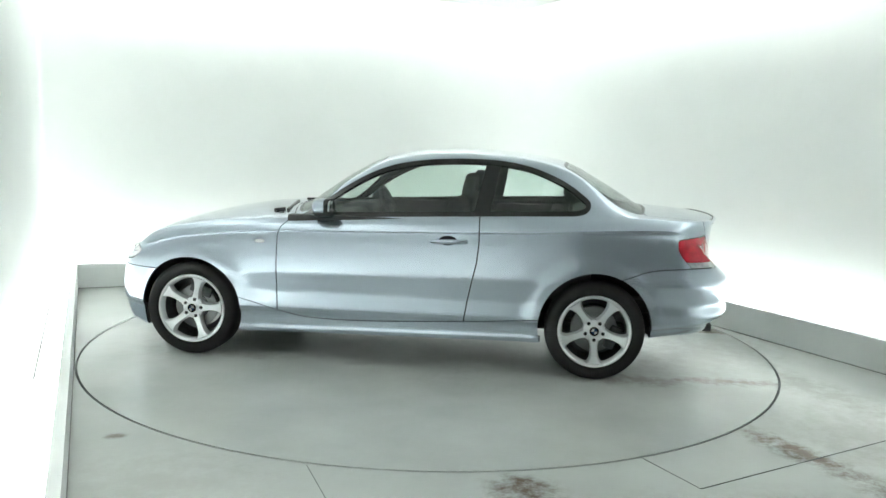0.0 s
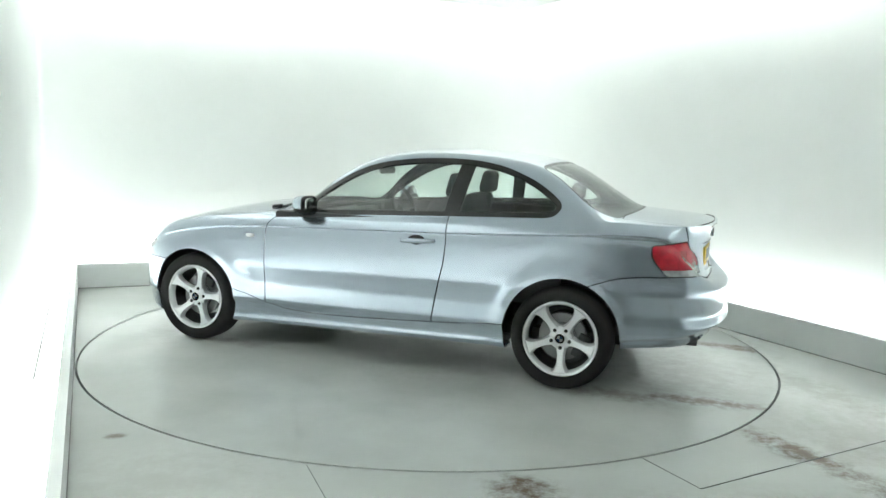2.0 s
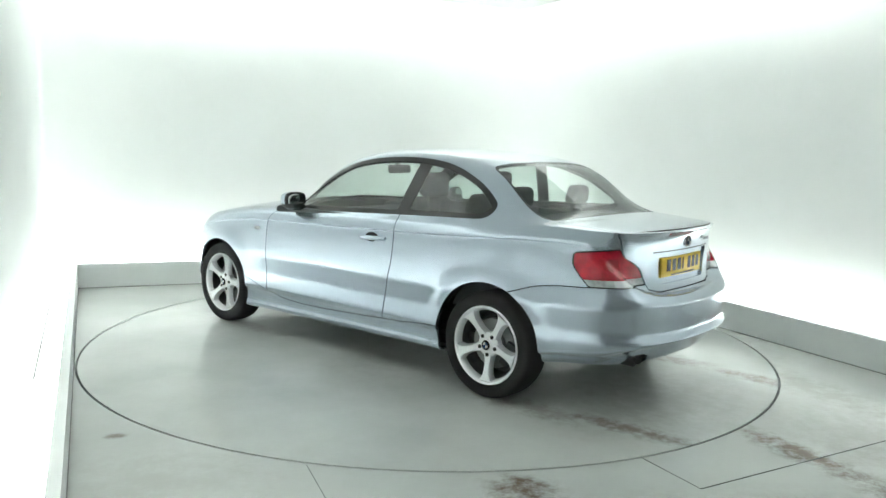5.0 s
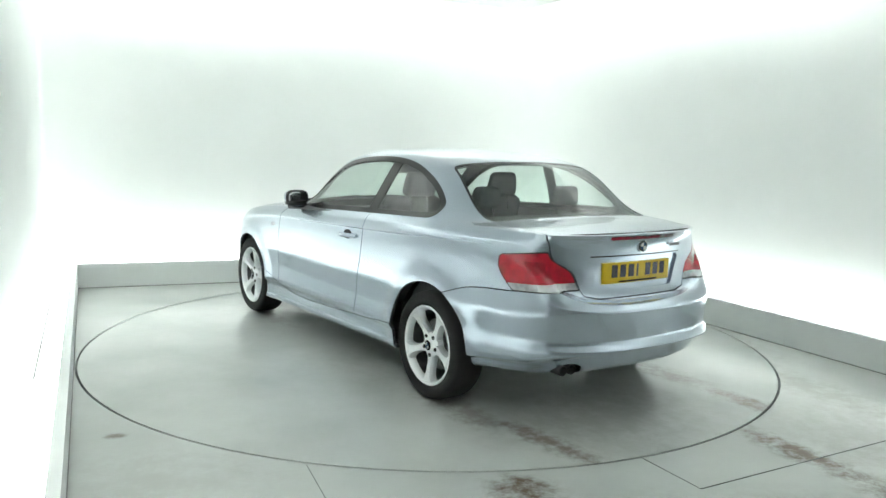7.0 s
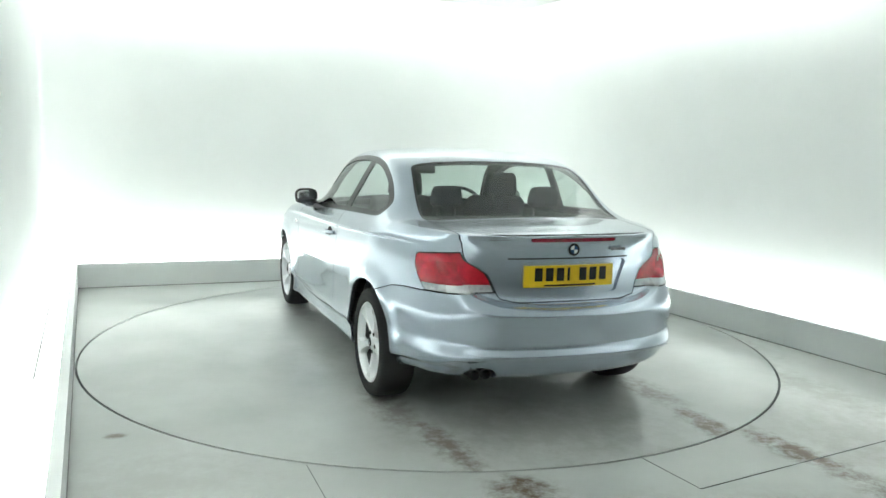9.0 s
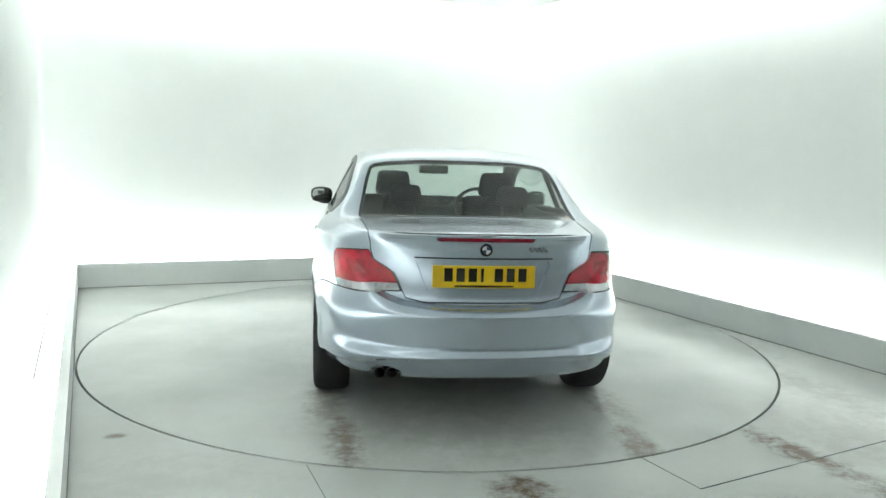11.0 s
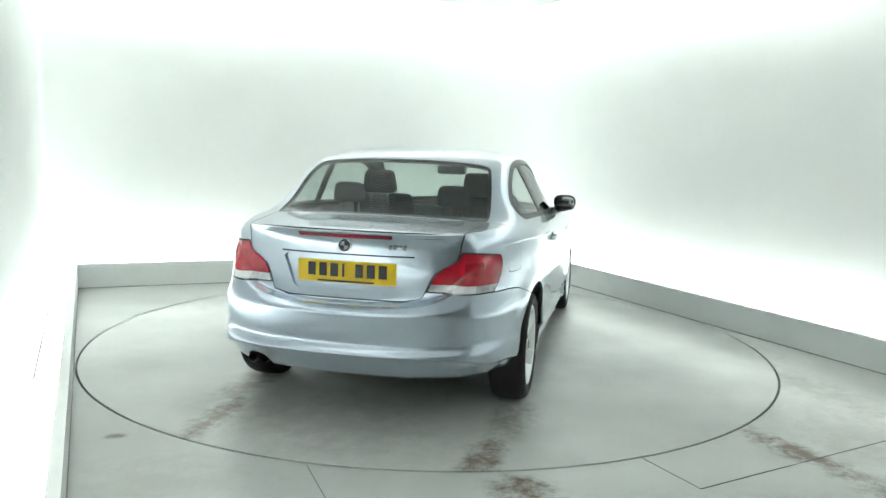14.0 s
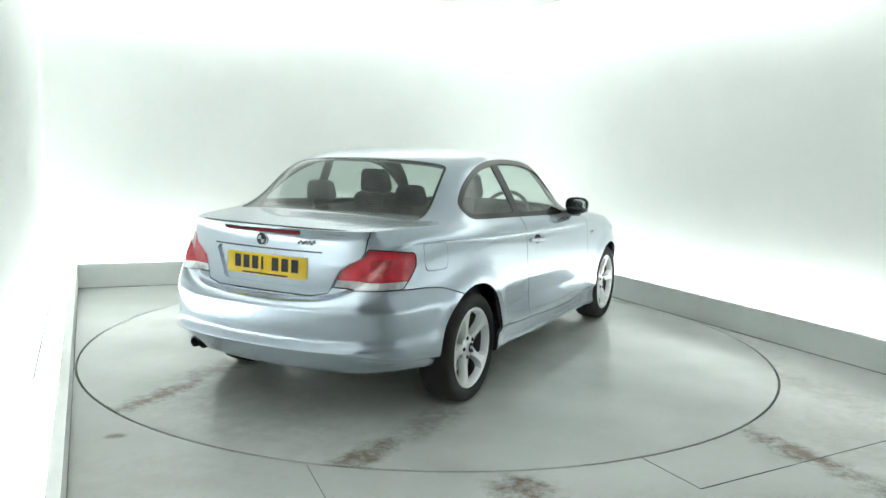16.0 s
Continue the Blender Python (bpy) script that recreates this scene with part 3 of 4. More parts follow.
FLAP = spline([(-1.775, 0.80), (-1.77, 0.90), (-1.75, 0.918), (-1.62, 0.918), (-1.60, 0.90), (-1.605, 0.80), (-1.625, 0.78), (-1.755, 0.78)], 3, True)
RECESS = [(-0.1, 0.688), (0.262, 0.688), (0.285, 0.700), (0.345, 0.850), (0.340, 0.860), (0.2, 0.863), (-0.1, 0.864)]


def arch(x, r):
    return lambda v: np.maximum(np.hypot(v[:, 0] - x, v[:, 2] - HUB_Z + 0.002) - r, 0.5 - v[:, 1])


def lid_field(v):
    x, y, z = v[:, 0], v[:, 1], v[:, 2]
    wide = Y_LID(z) + np.where(z > 0.95, np.clip((x + 2.1) * 0.07, 0, 0.04), 0)
    return np.maximum.reduce([y - wide, 0.650 - z - 0.02 * np.clip((y - 0.30) / 0.1, 0, 1) * -1, x + 1.635])


def lamp_field(v):
    x, y, z = v[:, 0], v[:, 1], v[:, 2]
    return np.maximum.reduce([Y_LID(z) + 0.008 - y, z - 0.880 - 0.02 * np.clip((-1.85 - x) / 0.2, 0, 1), 0.700 - z, x - X_LAMP(z)])


def bumper_field(v):
    x, y, z = v[:, 0], v[:, 1], v[:, 2]
    seam = Z_SEAM(x) + 0.004 * np.clip((-1.9 - x) / 0.1, 0, 1)
    return np.maximum(z - seam, x + 1.36)


def nose_field(v):
    x, z = v[:, 0], v[:, 2]
    return np.maximum(z - 0.58, 1.40 - x)


HEADLAMP = spline([(1.70, 0.690), (1.80, 0.752), (1.90, 0.728), (1.98, 0.690), (2.03, 0.655), (1.99, 0.615), (1.86, 0.612), (1.76, 0.640)], 4, True)
headlamp_field = polygon_field(HEADLAMP, [0, 2], lambda v: v[:, 1] - 0.36)


def bonnet_field(v):
    return np.maximum.reduce([v[:, 4] - 0.955, 0.62 - v[:, 3], v[:, 3] - 1.93])


def build_body():
    s = body_half()
    _, s = split(s, arch(AXLE_F, 0.354))
    _, s = split(s, arch(AXLE_R, 0.354))
    dlo, s = split(s, polygon_field(DLO, [0, 2], lambda v: np.minimum(v[:, 1] - 0.4, v[:, 2] - 0.93)))
    rear_glass, s = split(s, polygon_field(REAR_GLASS, [3, 4], lambda v: v[:, 2] - 1.0))
    screen, s = split(s, polygon_field(SCREEN, [3, 4], lambda v: v[:, 2] - 0.94))
    shell = s
    lamp, s = part_off(s, lamp_field, 0.0035)
    lid, s = part_off(s, lid_field, 0.0028)
    strip_red, lid = part_off(lid, lambda v: np.maximum.reduce([np.abs(v[:, 2] - 0.966) - 0.0095, v[:, 1] - 0.245, v[:, 0] + 2.0]), 0.001)
    bumper, s = part_off(s, bumper_field)
    head, s = part_off(s, headlamp_field, 0.003)
    nose, s = part_off(s, nose_field)
    bonnet, s = part_off(s, bonnet_field, 0.003)
    sill, s = part_off(s, lambda v: np.maximum(v[:, 2] - Z_SILL(v[:, 0]), np.abs(v[:, 0]) - 1.33), 0.002)
    door, s = part_off(s, polygon_field(DOOR, [0, 2], lambda v: np.minimum(v[:, 1] - 0.5, v[:, 4] - 0.97)), 0.0032)
    wing, s = part_off(s, lambda v: np.maximum(0.66 - v[:, 0], 0.55 - v[:, 1]), 0.001)
    wide = dict(both=True)
    flap, right = part_off(s, polygon_field(FLAP, [0, 2], lambda v: v[:, 1] - 0.6), 0.0012)
    body = panel_of("body_shell", [(s, False), (right, True)], PAINT, car, "ice-blue roof, pillars and rear quarters")
    panel("fuel_flap", flap, PAINT, body, "ice-blue fuel flap", flip=True)
    # black strip over the plate, the recess edge's shade put into colour
    for level in (0.8745, 0.8705, 0.8665):
        lid = crease(lid, lambda v: v[:, 2] - level)
    edge_shade, lid = split(lid, lambda v: np.maximum.reduce([np.abs(v[:, 2] - 0.8705) - 0.00401, v[:, 1] - 0.352, v[:, 0] + 1.9]))
    recess, lid = split(lid, polygon_field(RECESS, [1, 2], lambda v: -1.9 - v[:, 0]))
    bl = panel("boot_lid", lid, PAINT, car, "ice-blue boot lid with a ducktail edge", **wide)
    panel("recess_edge_shade", edge_shade, BLACK, bl, "black strip standing in for shade along the recess top edge", depth=0.006, offset=-0.001, **wide)
    panel("plate_recess", recess, PAINT, bl, "sunken panel for the number plate", offset=-0.013, depth=0.004, **wide)
    panel("high_brake_light", strip_red, BRAKE_RED, bl, "thin red high brake light", depth=0.01, offset=0.002, **wide)
    _, cut = split(bumper, lambda v: np.maximum(np.hypot((v[:, 1] - 0.483) / 0.082, (v[:, 2] - 0.275) / 0.052) - 1, v[:, 0] + 1.9))
    rb = panel_of("rear_bumper", [(cut, False), (bumper, True)], PAINT, car, "ice-blue rear bumper with an exhaust cutout")
    panel("front_bumper", nose, PAINT, car, "ice-blue front bumper", **wide)
    panel("bonnet", bonnet, PAINT, car, "long ice-blue bonnet", **wide)
    # black skin added behind the panels so that the shut lines read as shaded
    panel("inner_shell", shell, DARK, car, "inner body skin, black to put shade into the shut lines", depth=0.004, offset=-0.022, **wide)
    doors = {}
    for side, flip in ((1, False), (-1, True)):
        doors[side] = panel("door", door, PAINT, car, flip=flip)
        panel("front_wing", wing, PAINT, car, flip=flip)
        panel("sill", sill, PAINT, car, flip=flip)
        red, white = split(lamp, lambda v: 0.738 - v[:, 2])
        seam, red = split(red, lambda v: v[:, 2] - 0.747)
        bulb, red = split(red, lambda v: np.maximum(np.abs(v[:, 2] - 0.815) - 0.032, np.abs(v[:, 1] - 0.635) - 0.045))
        tl = panel("tail_light", red, RED, car, "red rear light with a white lower strip", depth=0.03, flip=flip)
        panel("lens_seam", seam, DEEP_RED, tl, "deep red line over the clear strip", depth=0.02, flip=flip, offset=-0.001)
        panel("lamp_chamber", bulb, DEEP_RED, tl, "darker red lamp chamber behind the lens", depth=0.02, flip=flip, offset=-0.0015)
        mid, ends = split(white, lambda v: np.abs(v[:, 1] - 0.60) - 0.055)
        panel("reversing_lens", mid, CLEAR, tl, "bright white reversing lens", depth=0.03, flip=flip)
        for end in split(ends, lambda v: v[:, 1] - 0.60):
            panel("indicator_lens", end, SMOKE, tl, "grey clear lens beside the reversing lamp", depth=0.03, flip=flip)
        panel("headlight", head, CLEAR, car, "clear headlight lens", depth=0.03, flip=flip)
        # side glazing: black frame, door pane, quarter pane, pillar strip
        frame_in = polygon_field(DLO, [0, 2])
        pane, ring = split(dlo, lambda v: frame_in(v) + 0.030)
        window = panel("side_window_frame", ring, BLACK, car, "black side window surround", depth=0.02, flip=flip, offset=0.001)
        lean = lambda v: v[:, 0] + 0.555 + (v[:, 2] - 0.985) * 0.20
        back, fore = split(pane, lambda v: lean(v) - 0.012)
        rear_q, post = split(back, lambda v: lean(v) + 0.085)
        panel("door_glass", fore, GLASS, window, "clear door window", depth=0.004, flip=flip, offset=-0.004)
        panel("quarter_glass", rear_q, GLASS_DARK, window, "tinted rear quarter window", depth=0.004, flip=flip, offset=-0.004)
        panel("pillar_strip", post, BLACK, window, depth=0.01, flip=flip, offset=-0.002)
    rg = polygon_field(REAR_GLASS, [3, 4])
    pane, ring = split(rear_glass, lambda v: rg(v) + 0.018)
    w = panel("rear_window_surround", ring, BLACK, car, "black rear window edge", depth=0.01, offset=-0.002, **wide)
    panel("rear_glass", pane, GLASS_DARK, w, "sloping rear window pane", depth=0.004, offset=-0.003, **wide)
    sg = polygon_field(SCREEN, [3, 4])
    pane, ring = split(screen, lambda v: sg(v) + 0.02)
    w = panel("windscreen_surround", ring, BLACK, car, depth=0.01, offset=-0.002, **wide)
    panel("windscreen", pane, GLASS, w, "clear raked windscreen", depth=0.004, offset=-0.003, **wide)
    return doors, bl, rb


def box(bm, c, size, bevel=0.01, rot=(0, 0, 0), taper=1.0, seg=2):
    """A softened block; taper narrows its top."""
    made = bmesh.ops.create_cube(bm, size=1.0)["verts"]
    m = Matrix.LocRotScale(Vector(c), Euler([radians(a) for a in rot]), None)
    for v in made:
        k = taper if v.co.z > 0 else 1.0
        v.co = Vector((v.co.x * size[0] * k, v.co.y * size[1] * k, v.co.z * size[2]))
    if bevel:
        edges = list({e for v in made for e in v.link_edges})
        out = bmesh.ops.bevel(bm, geom=edges, offset=bevel, segments=seg, affect="EDGES", profile=0.6)
        made = list({v for v in made if v.is_valid} | set(out["verts"]))
    for v in made:
        v.co = m @ v.co
    return made


def lathe(profile, n=64, closed=False):
    """Rings round the y axis from (radius, y) pairs."""
    v, f = [], []
    m = len(profile)
    for k in range(n):
        a = 2 * math.pi * k / n
        v += [(r * math.cos(a), y, r * math.sin(a)) for r, y in profile]
    for k in range(n):
        j = (k + 1) % n
        for i in range(m if closed else m - 1):
            q = (i + 1) % m
            f.append((k * m + i, k * m + q, j * m + q, j * m + i))
    return v, f


def lathe_part(name, profile, mat, parent, label="", n=64, closed=False):
    v, f = lathe(profile, n, closed)
    bm = bmesh.new()
    vs = [bm.verts.new(p) for p in v]
    for q in f:
        bm.faces.new([vs[i] for i in q])
    bmesh.ops.remove_doubles(bm, verts=bm.verts, dist=1e-6)
    bmesh.ops.recalc_face_normals(bm, faces=bm.faces)
    return part(name, bm, mat, parent, label)


def wheel_meshes():
    """One alloy wheel with outward side +y, centred on its hub."""
    w = new("wheel")
    w.parent = car
    w["label"] = "five-spoke silver alloy wheel with black tyre"
    t = [(0.228, 0.085), (0.238, 0.097), (0.262, 0.1035), (0.288, 0.099), (0.303, 0.088), (0.311, 0.068), (0.3145, 0.040), (0.3145, -0.040), (0.311, -0.068), (0.303, -0.088), (0.288, -0.099), (0.262, -0.103), (0.238, -0.097), (0.228, -0.085)]
    t = [(float(a), float(b)) for a, b in spline(t, 3)]
    lathe_part("tyre", t, TYRE, w, "black road tyre", 96)
    rim = [(0.2015, 0.052), (0.2035, 0.066), (0.208, 0.078), (0.214, 0.088), (0.220, 0.094), (0.226, 0.095), (0.231, 0.091), (0.231, 0.080), (0.215, 0.06)]
    lathe_part("rim", rim, ALLOY, w, "polished alloy rim", 96)
    # barrel coloured dark so that the openings between spokes look shaded
    lathe_part("barrel", [(0.150, -0.085), (0.186, -0.08), (0.192, -0.02), (0.201, 0.03), (0.2045, 0.062)], BARREL_SHADE, w, "rim barrel coloured dark for the shade between the spokes", 64)
    lathe_part("hub", [(0.0, 0.080), (0.031, 0.080), (0.036, 0.074), (0.046, 0.069), (0.062, 0.066), (0.071, 0.060), (0.074, 0.045), (0.074, -0.02)], ALLOY, w, "", 40)
    radii = [0.045, 0.066, 0.085, 0.11, 0.14, 0.17, 0.192, 0.208]
    half = [0.034, 0.031, 0.026, 0.022, 0.023, 0.028, 0.039, 0.062]
    face = [0.070, 0.069, 0.070, 0.074, 0.080, 0.086, 0.089, 0.091]
    for k in range(5):
        bm = bmesh.new()
        rings = []
        for r, h, y in zip(radii, half, face):
            sec = [(-h * 1.12, y - 0.040), (-h, y - 0.016), (-h * 0.72, y - 0.001), (-h * 0.35, y - 0.001), (0, y - 0.002), (h * 0.35, y - 0.001), (h * 0.72, y - 0.001), (h, y - 0.016), (h * 1.12, y - 0.040)]
            rings.append([bm.verts.new((a, b, r)) for a, b in sec])
        for p, q in zip(rings, rings[1:]):
            for i in range(8):
                bm.faces.new((p[i], p[i + 1], q[i + 1], q[i]))
            bm.faces.new((p[8], p[0], q[0], q[8]))
        bm.faces.new(rings[0])
        bm.faces.new(rings[-1][::-1])
        bmesh.ops.recalc_face_normals(bm, faces=bm.faces)
        bmesh.ops.rotate(bm, verts=bm.verts, matrix=Matrix.Rotation(radians(72 * k), 3, "Y"))
        part("spoke", bm, ALLOY, w)
        # bolt coloured black to stand in for its shaded hole
        bm = bmesh.new()
        a = radians(72 * k)
        bmesh.ops.create_cone(bm, cap_ends=True, segments=14, radius1=0.0115, radius2=0.0105, depth=0.012,
                              matrix=Matrix.Translation((0.058 * math.sin(a), 0.0665, 0.058 * math.cos(a))) @ Matrix.Rotation(radians(90), 4, "X"))
        part("wheel_bolt", bm, DARK, w, "wheel bolt coloured black for the shade of its hole")
    lathe_part("centre_cap", [(0.0, 0.0865), (0.024, 0.086), (0.029, 0.083)], BLACK, w, "black and white round centre cap", 32)
    for k in range(4):
        bm = bmesh.new()
        c = bm.verts.new((0, 0.0885, 0))
        arc = [bm.verts.new((0.019 * math.sin(radians(90 * k + 11.25 * i)), 0.0882, 0.019 * math.cos(radians(90 * k + 11.25 * i)))) for i in range(9)]
        for p, q in zip(arc, arc[1:]):
            bm.faces.new((c, p, q))
        bmesh.ops.solidify(bm, geom=bm.faces[:], thickness=0.001)
        part("cap_quadrant", bm, BLUE if k % 2 else WHITE, w)
    lathe_part("brake_disc", [(0.06, 0.022), (0.085, 0.022), (0.087, 0.010), (0.145, 0.010), (0.147, 0.006), (0.147, -0.014), (0.06, -0.014)], STEEL, w, "grey steel brake disc", 64)
    bm = bmesh.new()
    box(bm, (0.115, 0.005, 0.05), (0.07, 0.06, 0.15), 0.012, (0, -25, 0))
    part("brake_caliper", bm, PLASTIC, w, "dark brake caliper")
    return w


def build_wheels():
    w = wheel_meshes()
    w.matrix_basis = pose(AXLE_R, 0.757, HUB_Z, 0, 182, 0)
    for x, y, rz, spin in ((AXLE_F, 0.757, 0, -86), (AXLE_R, -0.757, 180, 20), (AXLE_F, -0.757, 180, -10)):
        o = copy_thing(w, pose(x, y, HUB_Z, 0, 0, rz) @ pose(0, 0, 0, 0, spin, 0))
    for x, r in ((AXLE_F, 0.368), (AXLE_R, 0.368)):
        for sy in (1, -1):
            prof = [(r, sy * 0.80), (r, sy * 0.5), (0.05, sy * 0.49)]
            v, f = lathe(prof, 48)
            v = [(a + x, b, c + HUB_Z) for a, b, c in v]
            keep = [q for q in f if sum(v[i][2] for i in q) / len(q) > 0.31]
            put("arch_liner", mesh_of("arch_liner", v, keep, DARK, True), car, "black wheel arch liner")


def build_under():
    bm = bmesh.new()
    box(bm, (0.0, 0, 0.235), (1.9, 1.50, 0.11), 0.03)
    box(bm, (-1.80, 0, 0.42), (0.60, 1.20, 0.10), 0.04)
    box(bm, (-1.33, 0, 0.40), (0.5, 0.94, 0.3), 0.05)
    box(bm, (1.5, 0, 0.30), (0.9, 0.94, 0.2), 0.05)
    part("underbody", bm, DARK, car, "black underbody pan")
    bm = bmesh.new()
    bmesh.ops.create_cone(bm, cap_ends=True, segments=20, radius1=0.09, radius2=0.09, depth=0.8, matrix=Matrix.Translation((-1.84, -0.05, 0.33)) @ Matrix.Rotation(radians(90), 4, "X"))
    part("silencer", bm, STEEL, car, "grey exhaust silencer box")
    for k in (0.452, 0.514):
        bm = bmesh.new()
        pro = [(0.023, -0.16), (0.023, 0.0), (0.025, 0.003), (0.028, 0.0), (0.028, -0.16)]
        v, f = lathe(pro, 24, True)
        vs = [bm.verts.new((y - 2.100, x + k, z + 0.288)) for x, y, z in v]
        vs = [bm.verts[:][i] for i in range(len(v))]
        for q in f:
            bm.faces.new([vs[i] for i in q])
        bmesh.ops.scale(bm, vec=(-1, 1, 1), verts=bm.verts, space=Matrix.Translation((2.100, 0, 0)))
        bmesh.ops.recalc_face_normals(bm, faces=bm.faces)
        part("tailpipe", bm, material("dark_steel", (0.10, 0.10, 0.10), 0.45, 0.8) if k < 0.5 else bpy.data.materials["dark_steel"], car, "short round steel tailpipe")


def build_rear_trim(lid, bumper):
    # number plate in its recess, characters as plain bars
    def bent(bm):
        for v in bm.verts:
            v.co.x += 0.20 * v.co.y ** 2
        return bm
    bm = bmesh.new()
    box(bm, (-2.114, 0, 0.777), (0.010, 0.522, 0.112), 0.003)
    for k in range(1, 12):
        bmesh.ops.bisect_plane(bm, geom=bm.verts[:] + bm.edges[:] + bm.faces[:], plane_co=(0, -0.261 + 0.0435 * k, 0), plane_no=(0, 1, 0))
    part("number_plate", bent(bm), YELLOW, lid, "yellow rear number plate")
    for i, y in enumerate((0.182, 0.121, 0.060, 0.012, -0.072, -0.133, -0.194)):
        bm = bmesh.new()
        box(bm, (-2.1192, y, 0.787), (0.003, 0.014 if i == 3 else 0.042, 0.068), 0.0)
        part("plate_bar", bent(bm), BLACK, lid)
    bm = bmesh.new()
    box(bm, (-2.1192, 0.0, 0.7305), (0.004, 0.30, 0.009), 0.001)
    for k in range(1, 8):
        bmesh.ops.bisect_plane(bm, geom=bm.verts[:] + bm.edges[:] + bm.faces[:], plane_co=(0, -0.15 + 0.0375 * k, 0), plane_no=(0, 1, 0))
    part("dealer_strip", bent(bm), BLACK, lid, "black strip at the foot of the plate")
    for i in range(4):
        bm = bmesh.new()
        box(bm, (-2.1315 + 0.0025 * i, -0.235 - 0.024 * i, 0.914), (0.004, 0.016, 0.015), 0.001)
        part("badge_bar", bm, STEEL, lid, "small chrome model badge")
    # round badge
    bm = bmesh.new()
    bmesh.ops.create_cone(bm, cap_ends=True, segments=40, radius1=0.034, radius2=0.034, depth=0.012, matrix=Matrix.Translation((-2.134, 0, 0.916)) @ Matrix.Rotation(radians(90), 4, "Y"))
    badge = part("round_badge", bm, CHROME, lid, "round chrome-edged badge")
    bm = bmesh.new()
    bmesh.ops.create_cone(bm, cap_ends=True, segments=40, radius1=0.031, radius2=0.031, depth=0.002, matrix=Matrix.Translation((-2.1412, 0, 0.916)) @ Matrix.Rotation(radians(90), 4, "Y"))
    part("badge_ring", bm, BLACK, lid)
    for k in range(4):
        bm = bmesh.new()
        c = bm.verts.new((-2.1430, 0, 0.916))
        arc = [bm.verts.new((-2.1430, 0.021 * math.sin(radians(90 * k + 11.25 * i)), 0.916 + 0.021 * math.cos(radians(90 * k + 11.25 * i)))) for i in range(9)]
        for p, q in zip(arc, arc[1:]):
            bm.faces.new((c, p, q))
        bmesh.ops.solidify(bm, geom=bm.faces[:], thickness=0.001)
        part("badge_quadrant", bm, BLUE if k % 2 else WHITE, lid)


def blob(bm, c, size, n=2.8, flat=None, turn=0.0):
    """A rounded lump, squarer for higher n; flat cuts its rear off at that share of its depth."""
    made = bmesh.ops.create_uvsphere(bm, u_segments=36, v_segments=20, radius=1.0)["verts"]
    rot = Matrix.Rotation(radians(turn), 3, "Z")
    for v in made:
        d = v.co.normalized()
        k = (abs(d.x) ** n + abs(d.y) ** n + abs(d.z) ** n) ** (-1 / n)
        p = d * k
        if flat is not None:
            p.x = max(p.x, flat)
        v.co = rot @ Vector((p.x * size[0], p.y * size[1], p.z * size[2])) + Vector(c)
    return made


def build_mirror(sy):
    bm = bmesh.new()
    blob(bm, (0.400, sy * 0.868, 1.026), (0.080, 0.084, 0.056), 2.7, -0.25, sy * -8)
    m = part("door_mirror", bm, PAINT, car, "ice-blue door mirror with black base")
    bm = bmesh.new()
    blob(bm, (0.379, sy * 0.868, 1.026), (0.020, 0.0845, 0.0565), 2.9, None, sy * -8)
    part("mirror_rim", bm, BLACK, m, "black mirror housing edge")
    bm = bmesh.new()
    blob(bm, (0.367, sy * 0.869, 1.026), (0.0125, 0.071, 0.043), 3.2, None, sy * 4)
    silver = bpy.data.materials.get("mirror_silver") or material("mirror_silver", (0.45, 0.47, 0.47), 0.03, 1.0)
    part("mirror_glass", bm, silver, m, "silvered mirror glass")
    bm = bmesh.new()
    blob(bm, (0.420, sy * 0.822, 0.968), (0.060, 0.075, 0.020), 2.5)
    part("mirror_foot", bm, BLACK, m, "black mirror foot")
    bm = bmesh.new()
    blob(bm, (0.400, sy * 0.868, 0.992), (0.075, 0.077, 0.030), 2.6)
    part("mirror_underside", bm, BLACK, m, "black mirror underside")


def build_handle(sy, door):
    # flat black lump in place of the bowl's shade
    bm = bmesh.new()
    bmesh.ops.create_uvsphere(bm, u_segments=24, v_segments=12, radius=1.0)
    for v in bm.verts:
        v.co = Vector((v.co.x * 0.062 - 0.395, sy * (0.8605 + v.co.y * 0.006), v.co.z * 0.036 + 0.832))
    part("bowl_shade", bm, DARK, door, "flat black lump standing in for shade in the handle bowl")
    bm = bmesh.new()
    prev = None
    n = 14
    for i in range(n + 1):
        t = i / n
        xx = -0.285 - 0.235 * t
        yy = 0.866 + 0.028 * math.sin(math.pi * t) ** 0.6
        hh = 0.0115 + 0.004 * math.sin(math.pi * t)
        ring = []
        for k in range(8):
            a = 2 * math.pi * k / 8
            ring.append(bm.verts.new((xx, sy * (yy + 0.007 * math.cos(a)), 0.829 + 0.008 * t + hh * math.sin(a))))
        if prev:
            for k in range(8):
                bm.faces.new((prev[k], prev[(k + 1) % 8], ring[(k + 1) % 8], ring[k]))
        else:
            bm.faces.new(ring)
        prev = ring
    bm.faces.new(prev[::-1])
    bmesh.ops.recalc_face_normals(bm, faces=bm.faces)
    part("door_handle", bm, PAINT, door, "ice-blue pull handle")


